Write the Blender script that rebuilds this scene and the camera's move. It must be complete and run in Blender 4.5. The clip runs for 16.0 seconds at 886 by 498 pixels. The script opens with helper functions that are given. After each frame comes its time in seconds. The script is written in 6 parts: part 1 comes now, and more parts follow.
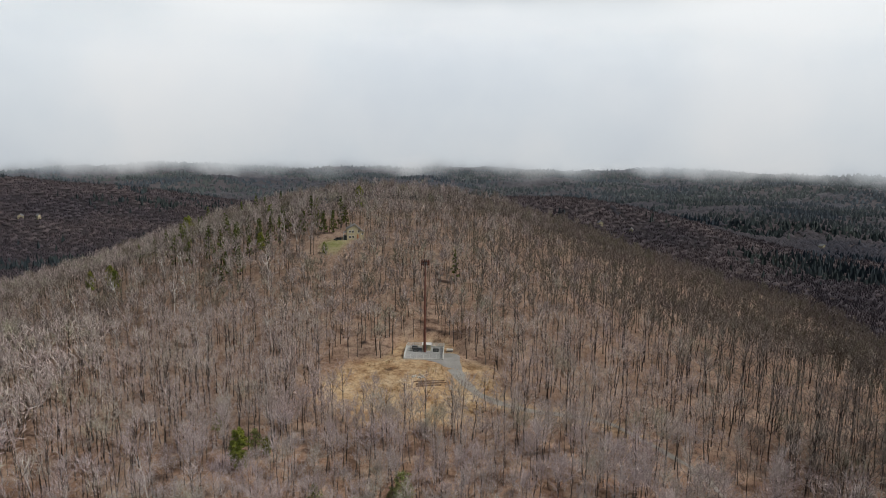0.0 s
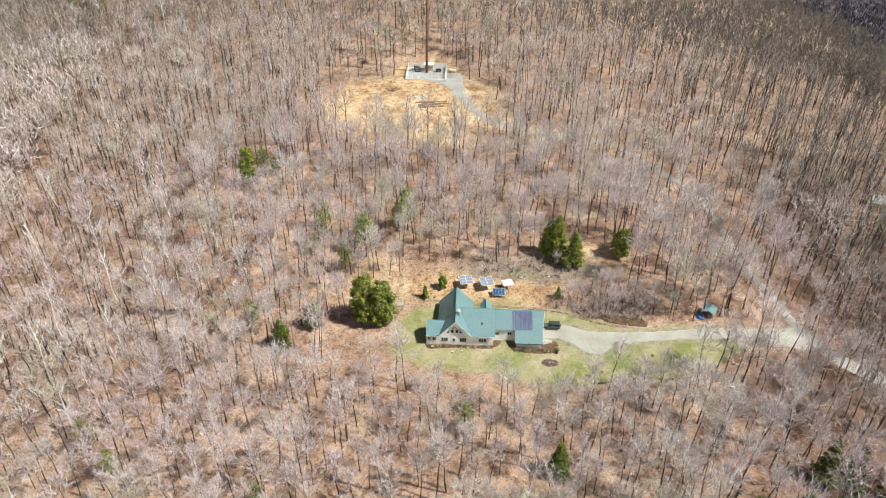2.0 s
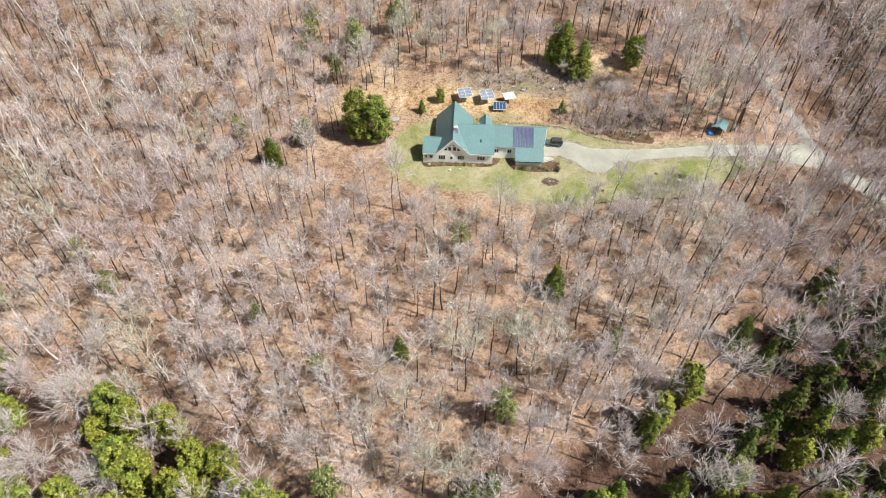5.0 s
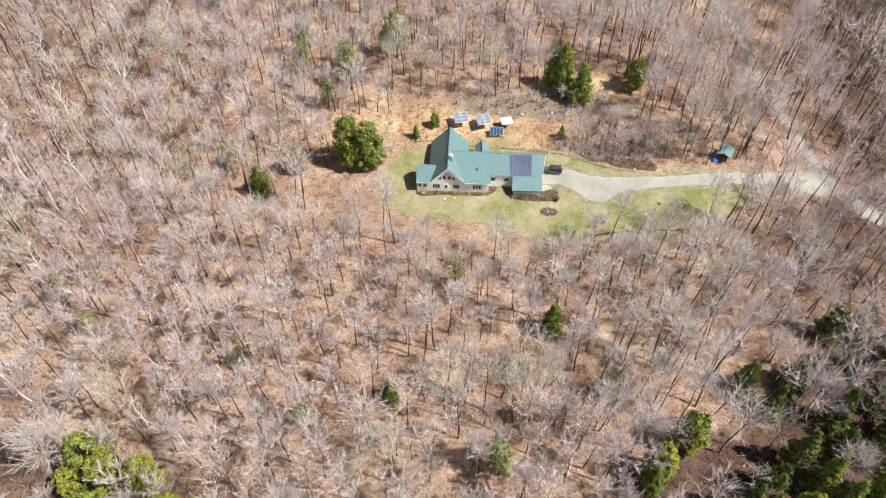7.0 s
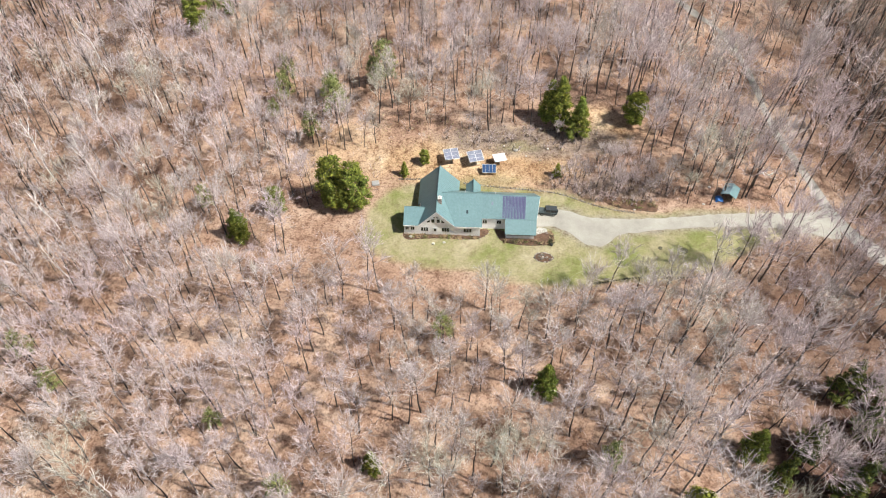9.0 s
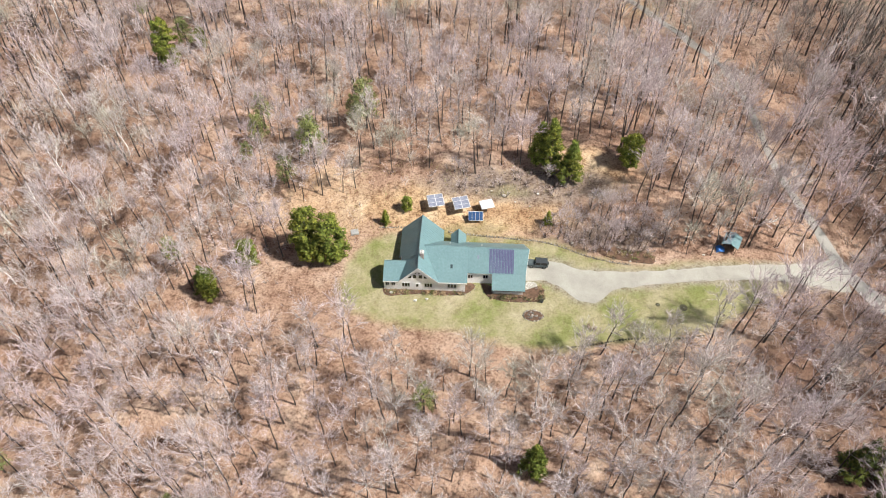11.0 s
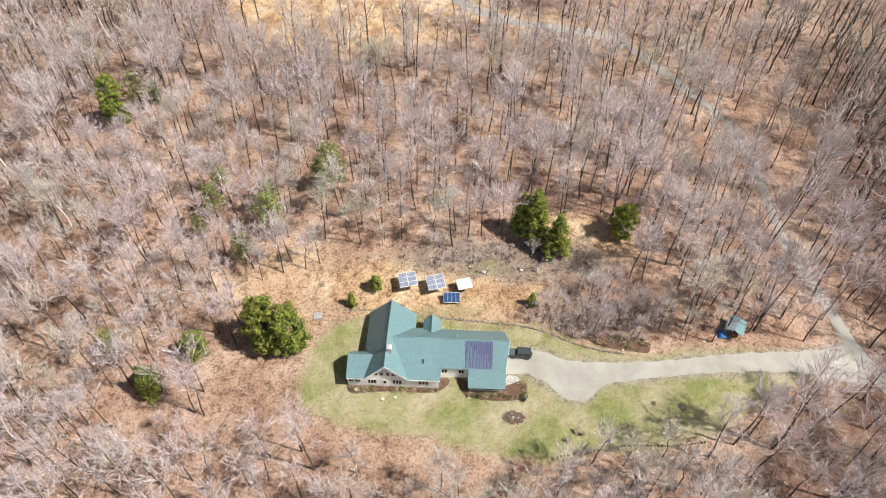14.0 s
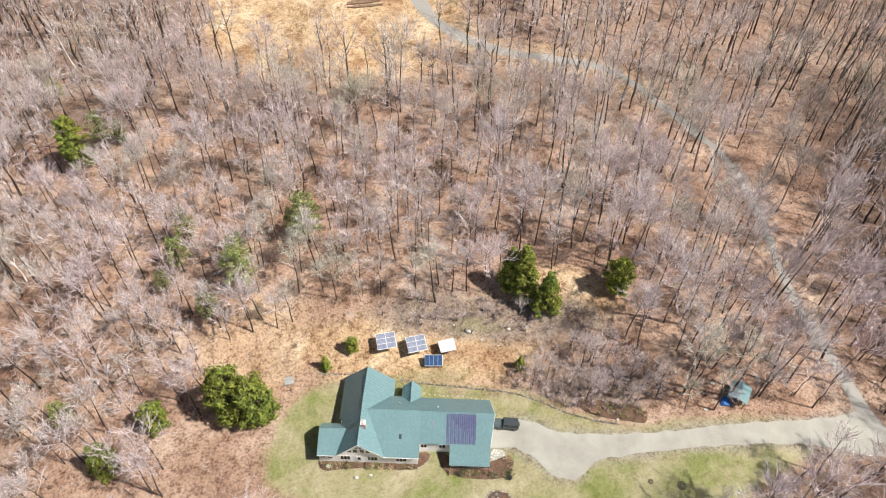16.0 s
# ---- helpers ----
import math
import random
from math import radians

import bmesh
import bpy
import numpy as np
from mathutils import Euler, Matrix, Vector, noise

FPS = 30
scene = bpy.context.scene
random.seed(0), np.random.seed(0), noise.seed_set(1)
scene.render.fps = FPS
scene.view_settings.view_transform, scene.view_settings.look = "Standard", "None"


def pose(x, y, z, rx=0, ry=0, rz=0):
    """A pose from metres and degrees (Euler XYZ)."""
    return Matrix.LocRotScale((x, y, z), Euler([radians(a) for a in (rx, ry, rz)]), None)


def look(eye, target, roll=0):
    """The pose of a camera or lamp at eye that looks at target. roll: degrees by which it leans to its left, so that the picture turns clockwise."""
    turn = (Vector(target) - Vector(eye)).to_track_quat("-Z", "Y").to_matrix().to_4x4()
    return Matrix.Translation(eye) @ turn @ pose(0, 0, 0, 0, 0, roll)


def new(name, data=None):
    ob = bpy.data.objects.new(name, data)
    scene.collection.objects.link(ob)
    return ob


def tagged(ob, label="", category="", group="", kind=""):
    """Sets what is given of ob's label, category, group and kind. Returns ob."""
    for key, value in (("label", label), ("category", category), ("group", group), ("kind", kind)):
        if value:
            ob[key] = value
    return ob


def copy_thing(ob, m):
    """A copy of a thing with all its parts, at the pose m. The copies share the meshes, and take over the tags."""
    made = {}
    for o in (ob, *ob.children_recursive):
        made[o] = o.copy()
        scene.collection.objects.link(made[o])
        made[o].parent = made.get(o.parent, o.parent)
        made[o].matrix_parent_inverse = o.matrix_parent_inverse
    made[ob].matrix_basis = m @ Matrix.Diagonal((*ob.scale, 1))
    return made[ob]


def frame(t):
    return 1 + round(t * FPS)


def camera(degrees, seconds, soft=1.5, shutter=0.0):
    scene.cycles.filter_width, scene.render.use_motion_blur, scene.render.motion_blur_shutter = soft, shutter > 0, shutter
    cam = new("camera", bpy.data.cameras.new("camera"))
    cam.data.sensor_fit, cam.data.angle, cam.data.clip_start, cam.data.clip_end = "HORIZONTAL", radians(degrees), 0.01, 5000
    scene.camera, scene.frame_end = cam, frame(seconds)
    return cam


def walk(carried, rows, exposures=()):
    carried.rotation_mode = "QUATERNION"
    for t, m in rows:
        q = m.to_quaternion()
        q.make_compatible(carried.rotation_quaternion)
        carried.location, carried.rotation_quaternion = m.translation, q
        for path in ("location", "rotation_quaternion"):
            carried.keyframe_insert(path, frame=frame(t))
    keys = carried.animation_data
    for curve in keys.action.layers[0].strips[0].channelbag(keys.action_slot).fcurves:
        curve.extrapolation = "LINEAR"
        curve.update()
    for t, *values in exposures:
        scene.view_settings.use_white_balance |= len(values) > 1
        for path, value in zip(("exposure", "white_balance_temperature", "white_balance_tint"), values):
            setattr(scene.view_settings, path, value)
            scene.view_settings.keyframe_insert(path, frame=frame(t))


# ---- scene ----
PATH = [
    (0, (7.573, -129.385, 111.463), (4.806, -30.769, 95.110), 0.66),
    (0.5, (7.600, -129.498, 111.346), (4.943, -32.836, 85.862), 0.67),
    (1, (7.653, -129.641, 111.195), (5.104, -36.161, 75.769), 0.70),
    (1.5, (7.734, -129.746, 111.020), (5.258, -40.502, 65.971), 0.72),
    (2, (7.834, -129.624, 110.824), (5.505, -45.380, 56.996), 0.75),
    (2.5, (7.943, -129.211, 110.612), (5.737, -50.820, 48.564), 0.76),
    (3, (8.072, -128.517, 110.403), (6.058, -55.766, 41.823), 0.76),
    (3.5, (8.243, -127.501, 110.221), (6.389, -59.660, 36.776), 0.74),
    (4, (8.496, -126.061, 110.080), (6.676, -60.819, 34.316), 0.72),
    (6.5, (10.257, -116.285, 109.607), (8.013, -50.677, 34.170), 0.44),
    (7, (10.692, -113.677, 109.595), (8.327, -47.972, 34.248), 0.46),
    (7.5, (11.178, -110.725, 109.607), (8.763, -44.961, 34.313), 0.46),
    (8, (11.677, -107.555, 109.623), (9.235, -41.755, 34.361), 0.44),
    (8.5, (12.200, -104.164, 109.644), (9.730, -38.334, 34.408), 0.43),
    (9, (12.754, -100.559, 109.671), (10.280, -34.681, 34.478), 0.44),
    (11.5, (15.664, -82.170, 109.810), (13.754, -15.941, 34.910), 0.64),
    (12, (16.319, -78.491, 109.837), (14.485, -12.237, 34.957), 0.63),
    (12.5, (17.039, -74.779, 109.865), (15.217, -8.487, 35.019), 0.63),
    (13, (17.796, -71.080, 109.890), (16.009, -4.755, 35.072), 0.63),
    (13.5, (18.561, -67.402, 109.910), (16.752, -1.051, 35.115), 0.61),
    (14, (19.329, -63.744, 109.924), (17.521, 2.630, 35.149), 0.59),
    (14.5, (20.089, -60.112, 109.932), (18.282, 6.271, 35.166), 0.56),
    (15, (20.844, -56.493, 109.941), (19.033, 9.894, 35.178), 0.53),
    (15.5, (21.605, -52.831, 109.955), (19.772, 13.577, 35.211), 0.51),
    (16, (22.384, -49.142, 109.970), (20.533, 17.284, 35.242), 0.50),
]
EXPOSURES = [(0, -0.98, 6500, 8), (0.5, -0.81, 6500, 8), (1.0, -0.24, 6500, 5), (1.5, 0.28, 6500, 4), (2.0, 0.42, 6500, 4), (2.5, 0.45, 6500, 3), (4.2, 0.45, 6500, 2), (7.0, 0.47, 6500, 8), (16, 0.4, 6500, 10)]
cam = camera(66.44, 16.0, soft=1.0)
walk(cam, [(t, look(eye, target, roll)) for t, eye, target, roll in PATH], EXPOSURES)

# ---- daylight ----
SUN_EL, SUN_AZ = radians(52.5), radians(-16)
world = bpy.data.worlds.new("world")
scene.world = world
world.use_nodes = True
wn, wl = world.node_tree.nodes, world.node_tree.links
sky = wn.new("ShaderNodeTexSky")
sky.sky_type, sky.sun_disc = "NISHITA", False
sky.sun_elevation, sky.sun_rotation = SUN_EL, math.pi / 2 - SUN_AZ
blue, cloud = wn["Background"], wn.new("ShaderNodeBackground")
blue.inputs["Strength"].default_value = 0.045
wl.new(sky.outputs[0], blue.inputs["Color"])
# low cloud all round the horizon, opening to blue overhead
wc, wx = wn.new("ShaderNodeTexCoord"), wn.new("ShaderNodeSeparateXYZ")
wl.new(wc.outputs["Generated"], wx.inputs[0])
wm, wz = wn.new("ShaderNodeMapping"), wn.new("ShaderNodeTexNoise")
wm.inputs["Scale"].default_value = (2.2, 2.2, 7.0)
wl.new(wc.outputs["Generated"], wm.inputs[0])
wl.new(wm.outputs[0], wz.inputs["Vector"])
wz.inputs["Scale"].default_value, wz.inputs["Detail"].default_value = 1.6, 5
wr = wn.new("ShaderNodeValToRGB")
wr.color_ramp.elements[0].position, wr.color_ramp.elements[0].color = 0.36, (0.74, 0.79, 0.84, 1)
wr.color_ramp.elements[1].position, wr.color_ramp.elements[1].color = 0.6, (0.97, 0.98, 1.0, 1)
wl.new(wz.outputs["Fac"], wr.inputs[0])
wl.new(wr.outputs[0], cloud.inputs["Color"])
cloud.inputs["Strength"].default_value = 1.85
wf = wn.new("ShaderNodeMapRange")
wf.interpolation_type = "SMOOTHSTEP"
wf.inputs["From Min"].default_value, wf.inputs["From Max"].default_value = 0.165, 0.25
wf.inputs["To Min"].default_value, wf.inputs["To Max"].default_value = 1.0, 0.0
wl.new(wx.outputs["Z"], wf.inputs["Value"])
ws = wn.new("ShaderNodeMixShader")
wl.new(wf.outputs[0], ws.inputs[0])
wl.new(blue.outputs[0], ws.inputs[1])
wl.new(cloud.outputs[0], ws.inputs[2])
wl.new(ws.outputs[0], wn["World Output"].inputs["Surface"])
sun = new("sun", bpy.data.lights.new("sun", "SUN"))
sun.data.energy, sun.data.angle, sun.data.color = 5.15, radians(0.55), (1.0, 0.955, 0.89)
sun.matrix_world = look((0, 0, 0), (-math.cos(SUN_EL) * math.cos(SUN_AZ), -math.cos(SUN_EL) * math.sin(SUN_AZ), -math.sin(SUN_EL)))
# ---- materials ----
def shader(name, rough=0.8, metal=0.0):
    m = bpy.data.materials.new(name)
    m.use_nodes = True
    b = m.node_tree.nodes["Principled BSDF"]
    b.inputs["Roughness"].default_value, b.inputs["Metallic"].default_value = rough, metal
    b.inputs["Specular IOR Level"].default_value = 0.3
    return m, m.node_tree.nodes, m.node_tree.links, b


def ramp(nodes, links, source, stops):
    r = nodes.new("ShaderNodeValToRGB")
    while len(r.color_ramp.elements) < len(stops):
        r.color_ramp.elements.new(0.5)
    for e, (p, c) in zip(r.color_ramp.elements, stops):
        e.position, e.color = p, (*c, 1)
    links.new(source, r.inputs[0])
    return r.outputs[0]


def noisy(nodes, links, scale, detail=4, rough=0.55, kind="Object"):
    c = nodes.new("ShaderNodeTexCoord")
    n = nodes.new("ShaderNodeTexNoise")
    n.inputs["Scale"].default_value, n.inputs["Detail"].default_value, n.inputs["Roughness"].default_value = scale, detail, rough
    links.new(c.outputs[kind], n.inputs["Vector"])
    return n.outputs["Fac"]


def mixed(nodes, links, fac, a, b, kind="MIX"):
    m = nodes.new("ShaderNodeMix")
    m.data_type, m.blend_type = "RGBA", kind
    for value, socket in ((fac, m.inputs["Factor"]), (a, m.inputs["A"]), (b, m.inputs["B"])):
        if isinstance(value, bpy.types.NodeSocket):
            links.new(value, socket)
        else:
            socket.default_value = value if isinstance(value, float) else (*value, 1)
    return m.outputs["Result"]


def bumped(nodes, links, bsdf, height, strength, distance):
    b = nodes.new("ShaderNodeBump")
    b.inputs["Strength"].default_value, b.inputs["Distance"].default_value = strength, distance
    links.new(height, b.inputs["Height"])
    links.new(b.outputs[0], bsdf.inputs["Normal"])


def plain(name, low, high, scale=3.0, rough=0.7, metal=0.0, fine=0.0, bump=0.0):
    """A surface whose colour wanders between two tones at two scales."""
    m, n, l, b = shader(name, rough, metal)
    big = noisy(n, l, scale, 5, 0.6)
    col = ramp(n, l, big, [(0.3, low), (0.7, high)])
    if fine:
        grain = noisy(n, l, fine, 3, 0.7)
        dark = ramp(n, l, grain, [(0.3, (0.7, 0.7, 0.7)), (0.7, (1.15, 1.15, 1.15))])
        col = mixed(n, l, 0.8, col, dark, "MULTIPLY")
        if bump:
            bumped(n, l, b, grain, 0.6, bump)
    l.new(col, b.inputs["Base Color"])
    return m


def ground_material():
    m, n, l, b = shader("forest_floor", 0.95)
    b.inputs["Specular IOR Level"].default_value = 0.1
    litter = ramp(n, l, noisy(n, l, 0.09, 6, 0.65), [(0.3, (0.215, 0.13, 0.09)), (0.5, (0.36, 0.24, 0.175)), (0.72, (0.51, 0.39, 0.305))])
    leaf = ramp(n, l, noisy(n, l, 2.2, 5, 0.75), [(0.3, (0.45, 0.39, 0.36)), (0.52, (1.0, 1.0, 1.0)), (0.75, (1.32, 1.3, 1.27))])
    patch = ramp(n, l, noisy(n, l, 0.55, 6, 0.7), [(0.34, (0.5, 0.42, 0.38)), (0.5, (1.0, 1.0, 1.0)), (0.7, (1.2, 1.2, 1.18))])
    leaf = mixed(n, l, 1.0, leaf, patch, "MULTIPLY")
    col = mixed(n, l, 1.0, litter, leaf, "MULTIPLY")

    def layer(col, name, stops, scale):
        a = n.new("ShaderNodeAttribute")
        a.attribute_name = name
        tone = ramp(n, l, noisy(n, l, scale, 6, 0.7), stops)
        tone = mixed(n, l, 0.4 if name == "lawn" else 1.0, tone, leaf, "MULTIPLY")
        return mixed(n, l, a.outputs["Fac"], col, tone)

    col = layer(col, "straw", [(0.32, (0.3, 0.17, 0.088)), (0.5, (0.53, 0.375, 0.225)), (0.7, (0.67, 0.545, 0.38))], 0.13)
    col = layer(col, "scrub", [(0.3, (0.12, 0.1, 0.085)), (0.5, (0.25, 0.2, 0.17)), (0.7, (0.36, 0.28, 0.2))], 0.3)
    # shade under the evergreens and right-hand trees, put into the floor colour
    col = layer(col, "floor_shade", [(0.3, (0.045, 0.025, 0.019)), (0.55, (0.085, 0.048, 0.037)), (0.75, (0.155, 0.092, 0.068))], 0.3)
    col = layer(col, "lawn", [(0.3, (0.15, 0.178, 0.048)), (0.43, (0.225, 0.236, 0.092)), (0.54, (0.32, 0.293, 0.165)), (0.7, (0.43, 0.378, 0.255))], 0.1)
    col = layer(col, "gravel", [(0.3, (0.24, 0.2, 0.16)), (0.5, (0.3, 0.27, 0.23)), (0.7, (0.36, 0.33, 0.28))], 0.5)
    # far floor coloured dark and bluish for cloud shade and distance haze
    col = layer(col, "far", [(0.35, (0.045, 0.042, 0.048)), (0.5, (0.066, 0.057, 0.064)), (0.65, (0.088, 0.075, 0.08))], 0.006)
    l.new(col, b.inputs["Base Color"])
    bumped(n, l, b, noisy(n, l, 1.5, 6, 0.75), 0.7, 0.25)
    return m


M_GROUND = ground_material()


def twig_material(name, stops, tint_a, tint_b, scale=0.05):
    """Tone by twig, tint by stand of trees."""
    m, n, l, b = shader(name, 0.8)
    g, t = n.new("ShaderNodeNewGeometry"), n.new("ShaderNodeTexNoise")
    t.inputs["Scale"].default_value, t.inputs["Detail"].default_value = scale, 3
    l.new(g.outputs["Position"], t.inputs["Vector"])
    tone = ramp(n, l, g.outputs["Random Per Island"], stops)
    lichen = tuple(c * k for c, k in zip(tint_b, (0.9, 0.97, 0.82)))
    tint = ramp(n, l, t.outputs["Fac"], [(0.36, tint_a), (0.56, tint_b), (0.68, lichen if "twigs" in name else tint_b)])
    l.new(mixed(n, l, 1.0, tone, tint, "MULTIPLY"), b.inputs["Base Color"])
    return m


M_TWIG = twig_material("bare_twigs", [(0.0, (0.3, 0.258, 0.25)), (0.5, (0.53, 0.475, 0.468)), (1.0, (0.78, 0.72, 0.71))], (1.0, 0.91, 0.93), (1.0, 0.975, 0.96))
# brown twigs, darkened further: shade of the right-hand slope put into the colour
M_TWIG_SHADED = twig_material("shaded_brown_twigs", [(0.0, (0.15, 0.128, 0.12)), (0.5, (0.265, 0.232, 0.22)), (1.0, (0.42, 0.378, 0.35))], (1.0, 0.94, 0.92), (1.0, 1.0, 0.92))
M_TWIG_HILL = twig_material("shaded_olive_brown_twigs", [(0.0, (0.16, 0.135, 0.122)), (0.5, (0.225, 0.193, 0.174)), (1.0, (0.305, 0.266, 0.243))], (1.0, 0.95, 0.95), (1.0, 1.0, 0.91))
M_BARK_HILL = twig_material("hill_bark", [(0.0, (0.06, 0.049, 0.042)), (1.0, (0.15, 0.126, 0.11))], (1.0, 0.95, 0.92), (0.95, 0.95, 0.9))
M_TWIG_TAN = twig_material("tan_twigs", [(0.0, (0.31, 0.268, 0.25)), (0.5, (0.41, 0.362, 0.345)), (1.0, (0.53, 0.475, 0.455))], (1.0, 0.93, 0.94), (1.0, 0.99, 0.95))
M_TWIG_WARM = twig_material("warm_twigs", [(0.0, (0.29, 0.246, 0.23)), (0.5, (0.5, 0.442, 0.42)), (1.0, (0.73, 0.668, 0.64))], (1.0, 0.92, 0.93), (1.0, 0.975, 0.95))
M_RUST_TWIG = twig_material("rusty_stems", [(0.0, (0.2, 0.09, 0.04)), (0.5, (0.36, 0.19, 0.09)), (1.0, (0.5, 0.33, 0.18))], (1.0, 0.95, 0.9), (1.0, 1.0, 0.9), 0.15)
M_BARK = twig_material("bark", [(0.0, (0.022, 0.017, 0.015)), (0.55, (0.06, 0.047, 0.041)), (1.0, (0.2, 0.172, 0.16))], (1.0, 0.95, 0.92), (0.9, 0.9, 0.88))
M_BIRCH = plain("birch_bark", (0.78, 0.75, 0.71), (0.9, 0.88, 0.85), 1.2, 0.7, fine=9)
M_NEEDLE = twig_material("needles", [(0.0, (0.14, 0.163, 0.03)), (0.5, (0.222, 0.245, 0.043)), (1.0, (0.335, 0.352, 0.066))], (0.85, 1.0, 1.0), (1.15, 1.03, 0.85), 0.12)
M_NEEDLE_MID = twig_material("green_needles", [(0.0, (0.085, 0.115, 0.018)), (0.5, (0.15, 0.185, 0.029)), (1.0, (0.25, 0.275, 0.05))], (0.9, 1.0, 1.0), (1.15, 1.03, 0.85), 0.12)
M_NEEDLE_DEEP = twig_material("deep_needles", [(0.0, (0.035, 0.05, 0.012)), (0.5, (0.075, 0.1, 0.022)), (1.0, (0.14, 0.16, 0.036))], (0.9, 1.0, 1.05), (1.1, 1.0, 0.85), 0.08)
M_DRY = twig_material("dry_grass", [(0.0, (0.2, 0.12, 0.07)), (0.5, (0.42, 0.32, 0.2)), (1.0, (0.68, 0.6, 0.44))], (1.0, 0.9, 0.8), (0.9, 1.0, 0.7), 0.2)
# hearts of the needle lumps, coloured dark for the shade between sprays
M_INNER = twig_material("shaded_inner_needles", [(0.0, (0.065, 0.08, 0.014)), (0.5, (0.09, 0.108, 0.019)), (1.0, (0.13, 0.15, 0.027))], (1.0, 1.0, 1.0), (1.1, 1.0, 0.85), 0.08)
M_NEEDLE_GREY = twig_material("thin_needles", [(0.0, (0.1, 0.13, 0.04)), (0.5, (0.21, 0.245, 0.08)), (1.0, (0.36, 0.39, 0.16))], (1.0, 1.0, 1.0), (1.0, 0.97, 0.9), 0.08)
# cloud shade and blue distance haze are put into these canopy colours
M_FAR_NEEDLE = twig_material("far_needles_shaded", [(0.0, (0.026, 0.037, 0.044)), (0.6, (0.036, 0.049, 0.056)), (1.0, (0.055, 0.068, 0.07))], (0.8, 0.9, 1.1), (1.1, 1.1, 0.95), 0.004)
M_FAR_BARE = twig_material("far_crowns_shaded", [(0.0, (0.03, 0.03, 0.04)), (0.6, (0.043, 0.041, 0.052)), (1.0, (0.062, 0.058, 0.07))], (0.7, 0.74, 0.84), (1.2, 1.12, 1.05), 0.004)
M_VALLEY_BARE = twig_material("valley_crowns_shaded", [(0.0, (0.055, 0.047, 0.055)), (0.6, (0.084, 0.071, 0.08)), (1.0, (0.122, 0.104, 0.112))], (0.75, 0.74, 0.8), (1.15, 1.08, 1.02), 0.006)
M_GRAVEL = plain("pale_gravel", (0.32, 0.305, 0.265), (0.44, 0.425, 0.375), 0.22, 0.95, fine=14, bump=0.03)
M_ROAD = plain("grey_gravel", (0.29, 0.27, 0.24), (0.39, 0.375, 0.345), 0.05, 0.95, fine=10, bump=0.04)
M_GRAVEL_GREY = plain("mid_gravel", (0.3, 0.29, 0.275), (0.4, 0.39, 0.375), 0.2, 0.95, fine=10, bump=0.03)
# ---- lie of the land ----
Y_STOPS = (-2000, -300, -130, -60, -14, 0, 13, 21, 36, 60, 110, 160, 215, 300, 400, 470, 600, 800, 1100, 9000)
Z_STOPS = (-60, -30, -13, -6, -0.5, 0, 0.3, 2.6, 5.5, 9, 13.5, 17, 30, 50.5, 57, 57, 40, -10, -50, -55)
STEPS = np.linspace(-2000, 9000, 5501)
PROFILE = np.interp(STEPS, Y_STOPS, Z_STOPS)
KERNEL = np.exp(-0.5 * (np.arange(-12, 13) / 2.2) ** 2)
PROFILE = np.convolve(np.pad(PROFILE, 12, mode="edge"), KERNEL / KERNEL.sum(), mode="valid")


def bell(x, y, cx, cy, sx, sy):
    return np.exp(-((x - cx) / sx) ** 2 - ((y - cy) / sy) ** 2)


def smooth(a, b, v):
    k = np.clip((v - a) / (b - a), 0, 1)
    return k * k * (3 - 2 * k)


def waves(x, y, length, seed):
    """A cheap rolling surface of a few crossing sines, about -1 to 1."""
    rng = np.random.RandomState(seed)
    z = 0
    for k in range(6):
        a, p, s = rng.uniform(0, math.pi), rng.uniform(0, 6.28), length * rng.uniform(0.6, 1.6)
        z = z + np.sin((x * math.cos(a) + y * math.sin(a)) * 6.28 / s + p)
    return z / 6 * 1.6


def terrain(x, y):
    x, y = np.asarray(x, float), np.asarray(y, float)
    base = np.interp(y, STEPS, PROFILE)
    axis = -8 - 47 * smooth(170, 300, y)
    width = 400 - 120 * smooth(150, 250, y)
    core = smooth(40, 90, np.hypot(x - 20, y))
    z = -60 + (base + 60) * np.exp(-((x - axis) / width) ** 2 * core)
    z = z + 5 * bell(x, y, -62, 55, 30, 35)
    far = smooth(500, 1400, np.hypot(x, y))
    z = z + far * (18 * waves(x, y, 900, 3) + 6 * waves(x, y, 260, 4))
    z = z + 82 * bell(x, y, -800, 1050, 330, 280) + 62 * bell(x, y, 180, 950, 320, 160)
    d = np.hypot(x, y)
    z = z + smooth(1700, 4300, d) * (120 + 60 * waves(x, y, 1500, 5))
    rough = smooth(30, 60, np.hypot((x - 30) / 1.6, y)) * (1 - far)
    pad = 1 - smooth(13, 20, np.maximum(np.abs(x + 8), np.abs(y - 160)))
    hill_pad = 1 - smooth(9, 18, np.hypot(x + 62, y - 288))
    z = z * (1 - pad) + 16.9 * pad
    z = z * (1 - hill_pad) + 47.5 * hill_pad
    return z + (1 - pad) * rough * (0.7 * waves(x, y, 38, 6) + 0.25 * waves(x, y, 11, 7))


# ---- yard, drives and clearing ----
LAWN_X = (-9, -7, -3, 3, 16, 26, 36, 44, 55, 66, 77, 86)
LAWN_LOW = (-2, -6, -7.5, -8.5, -10.5, -12.5, -13.5, -12, -10.5, -8, 0, 5)
LAWN_UP = (2, 9, 12.5, 15.6, 14.6, 13.9, 13.2, 9.6, 8.2, 9.6, 11, 11)
DRIVE_X = (29.3, 33.6, 37, 39.4, 41.5, 43.5, 45, 47, 50, 57, 65, 73, 85, 92, 97)
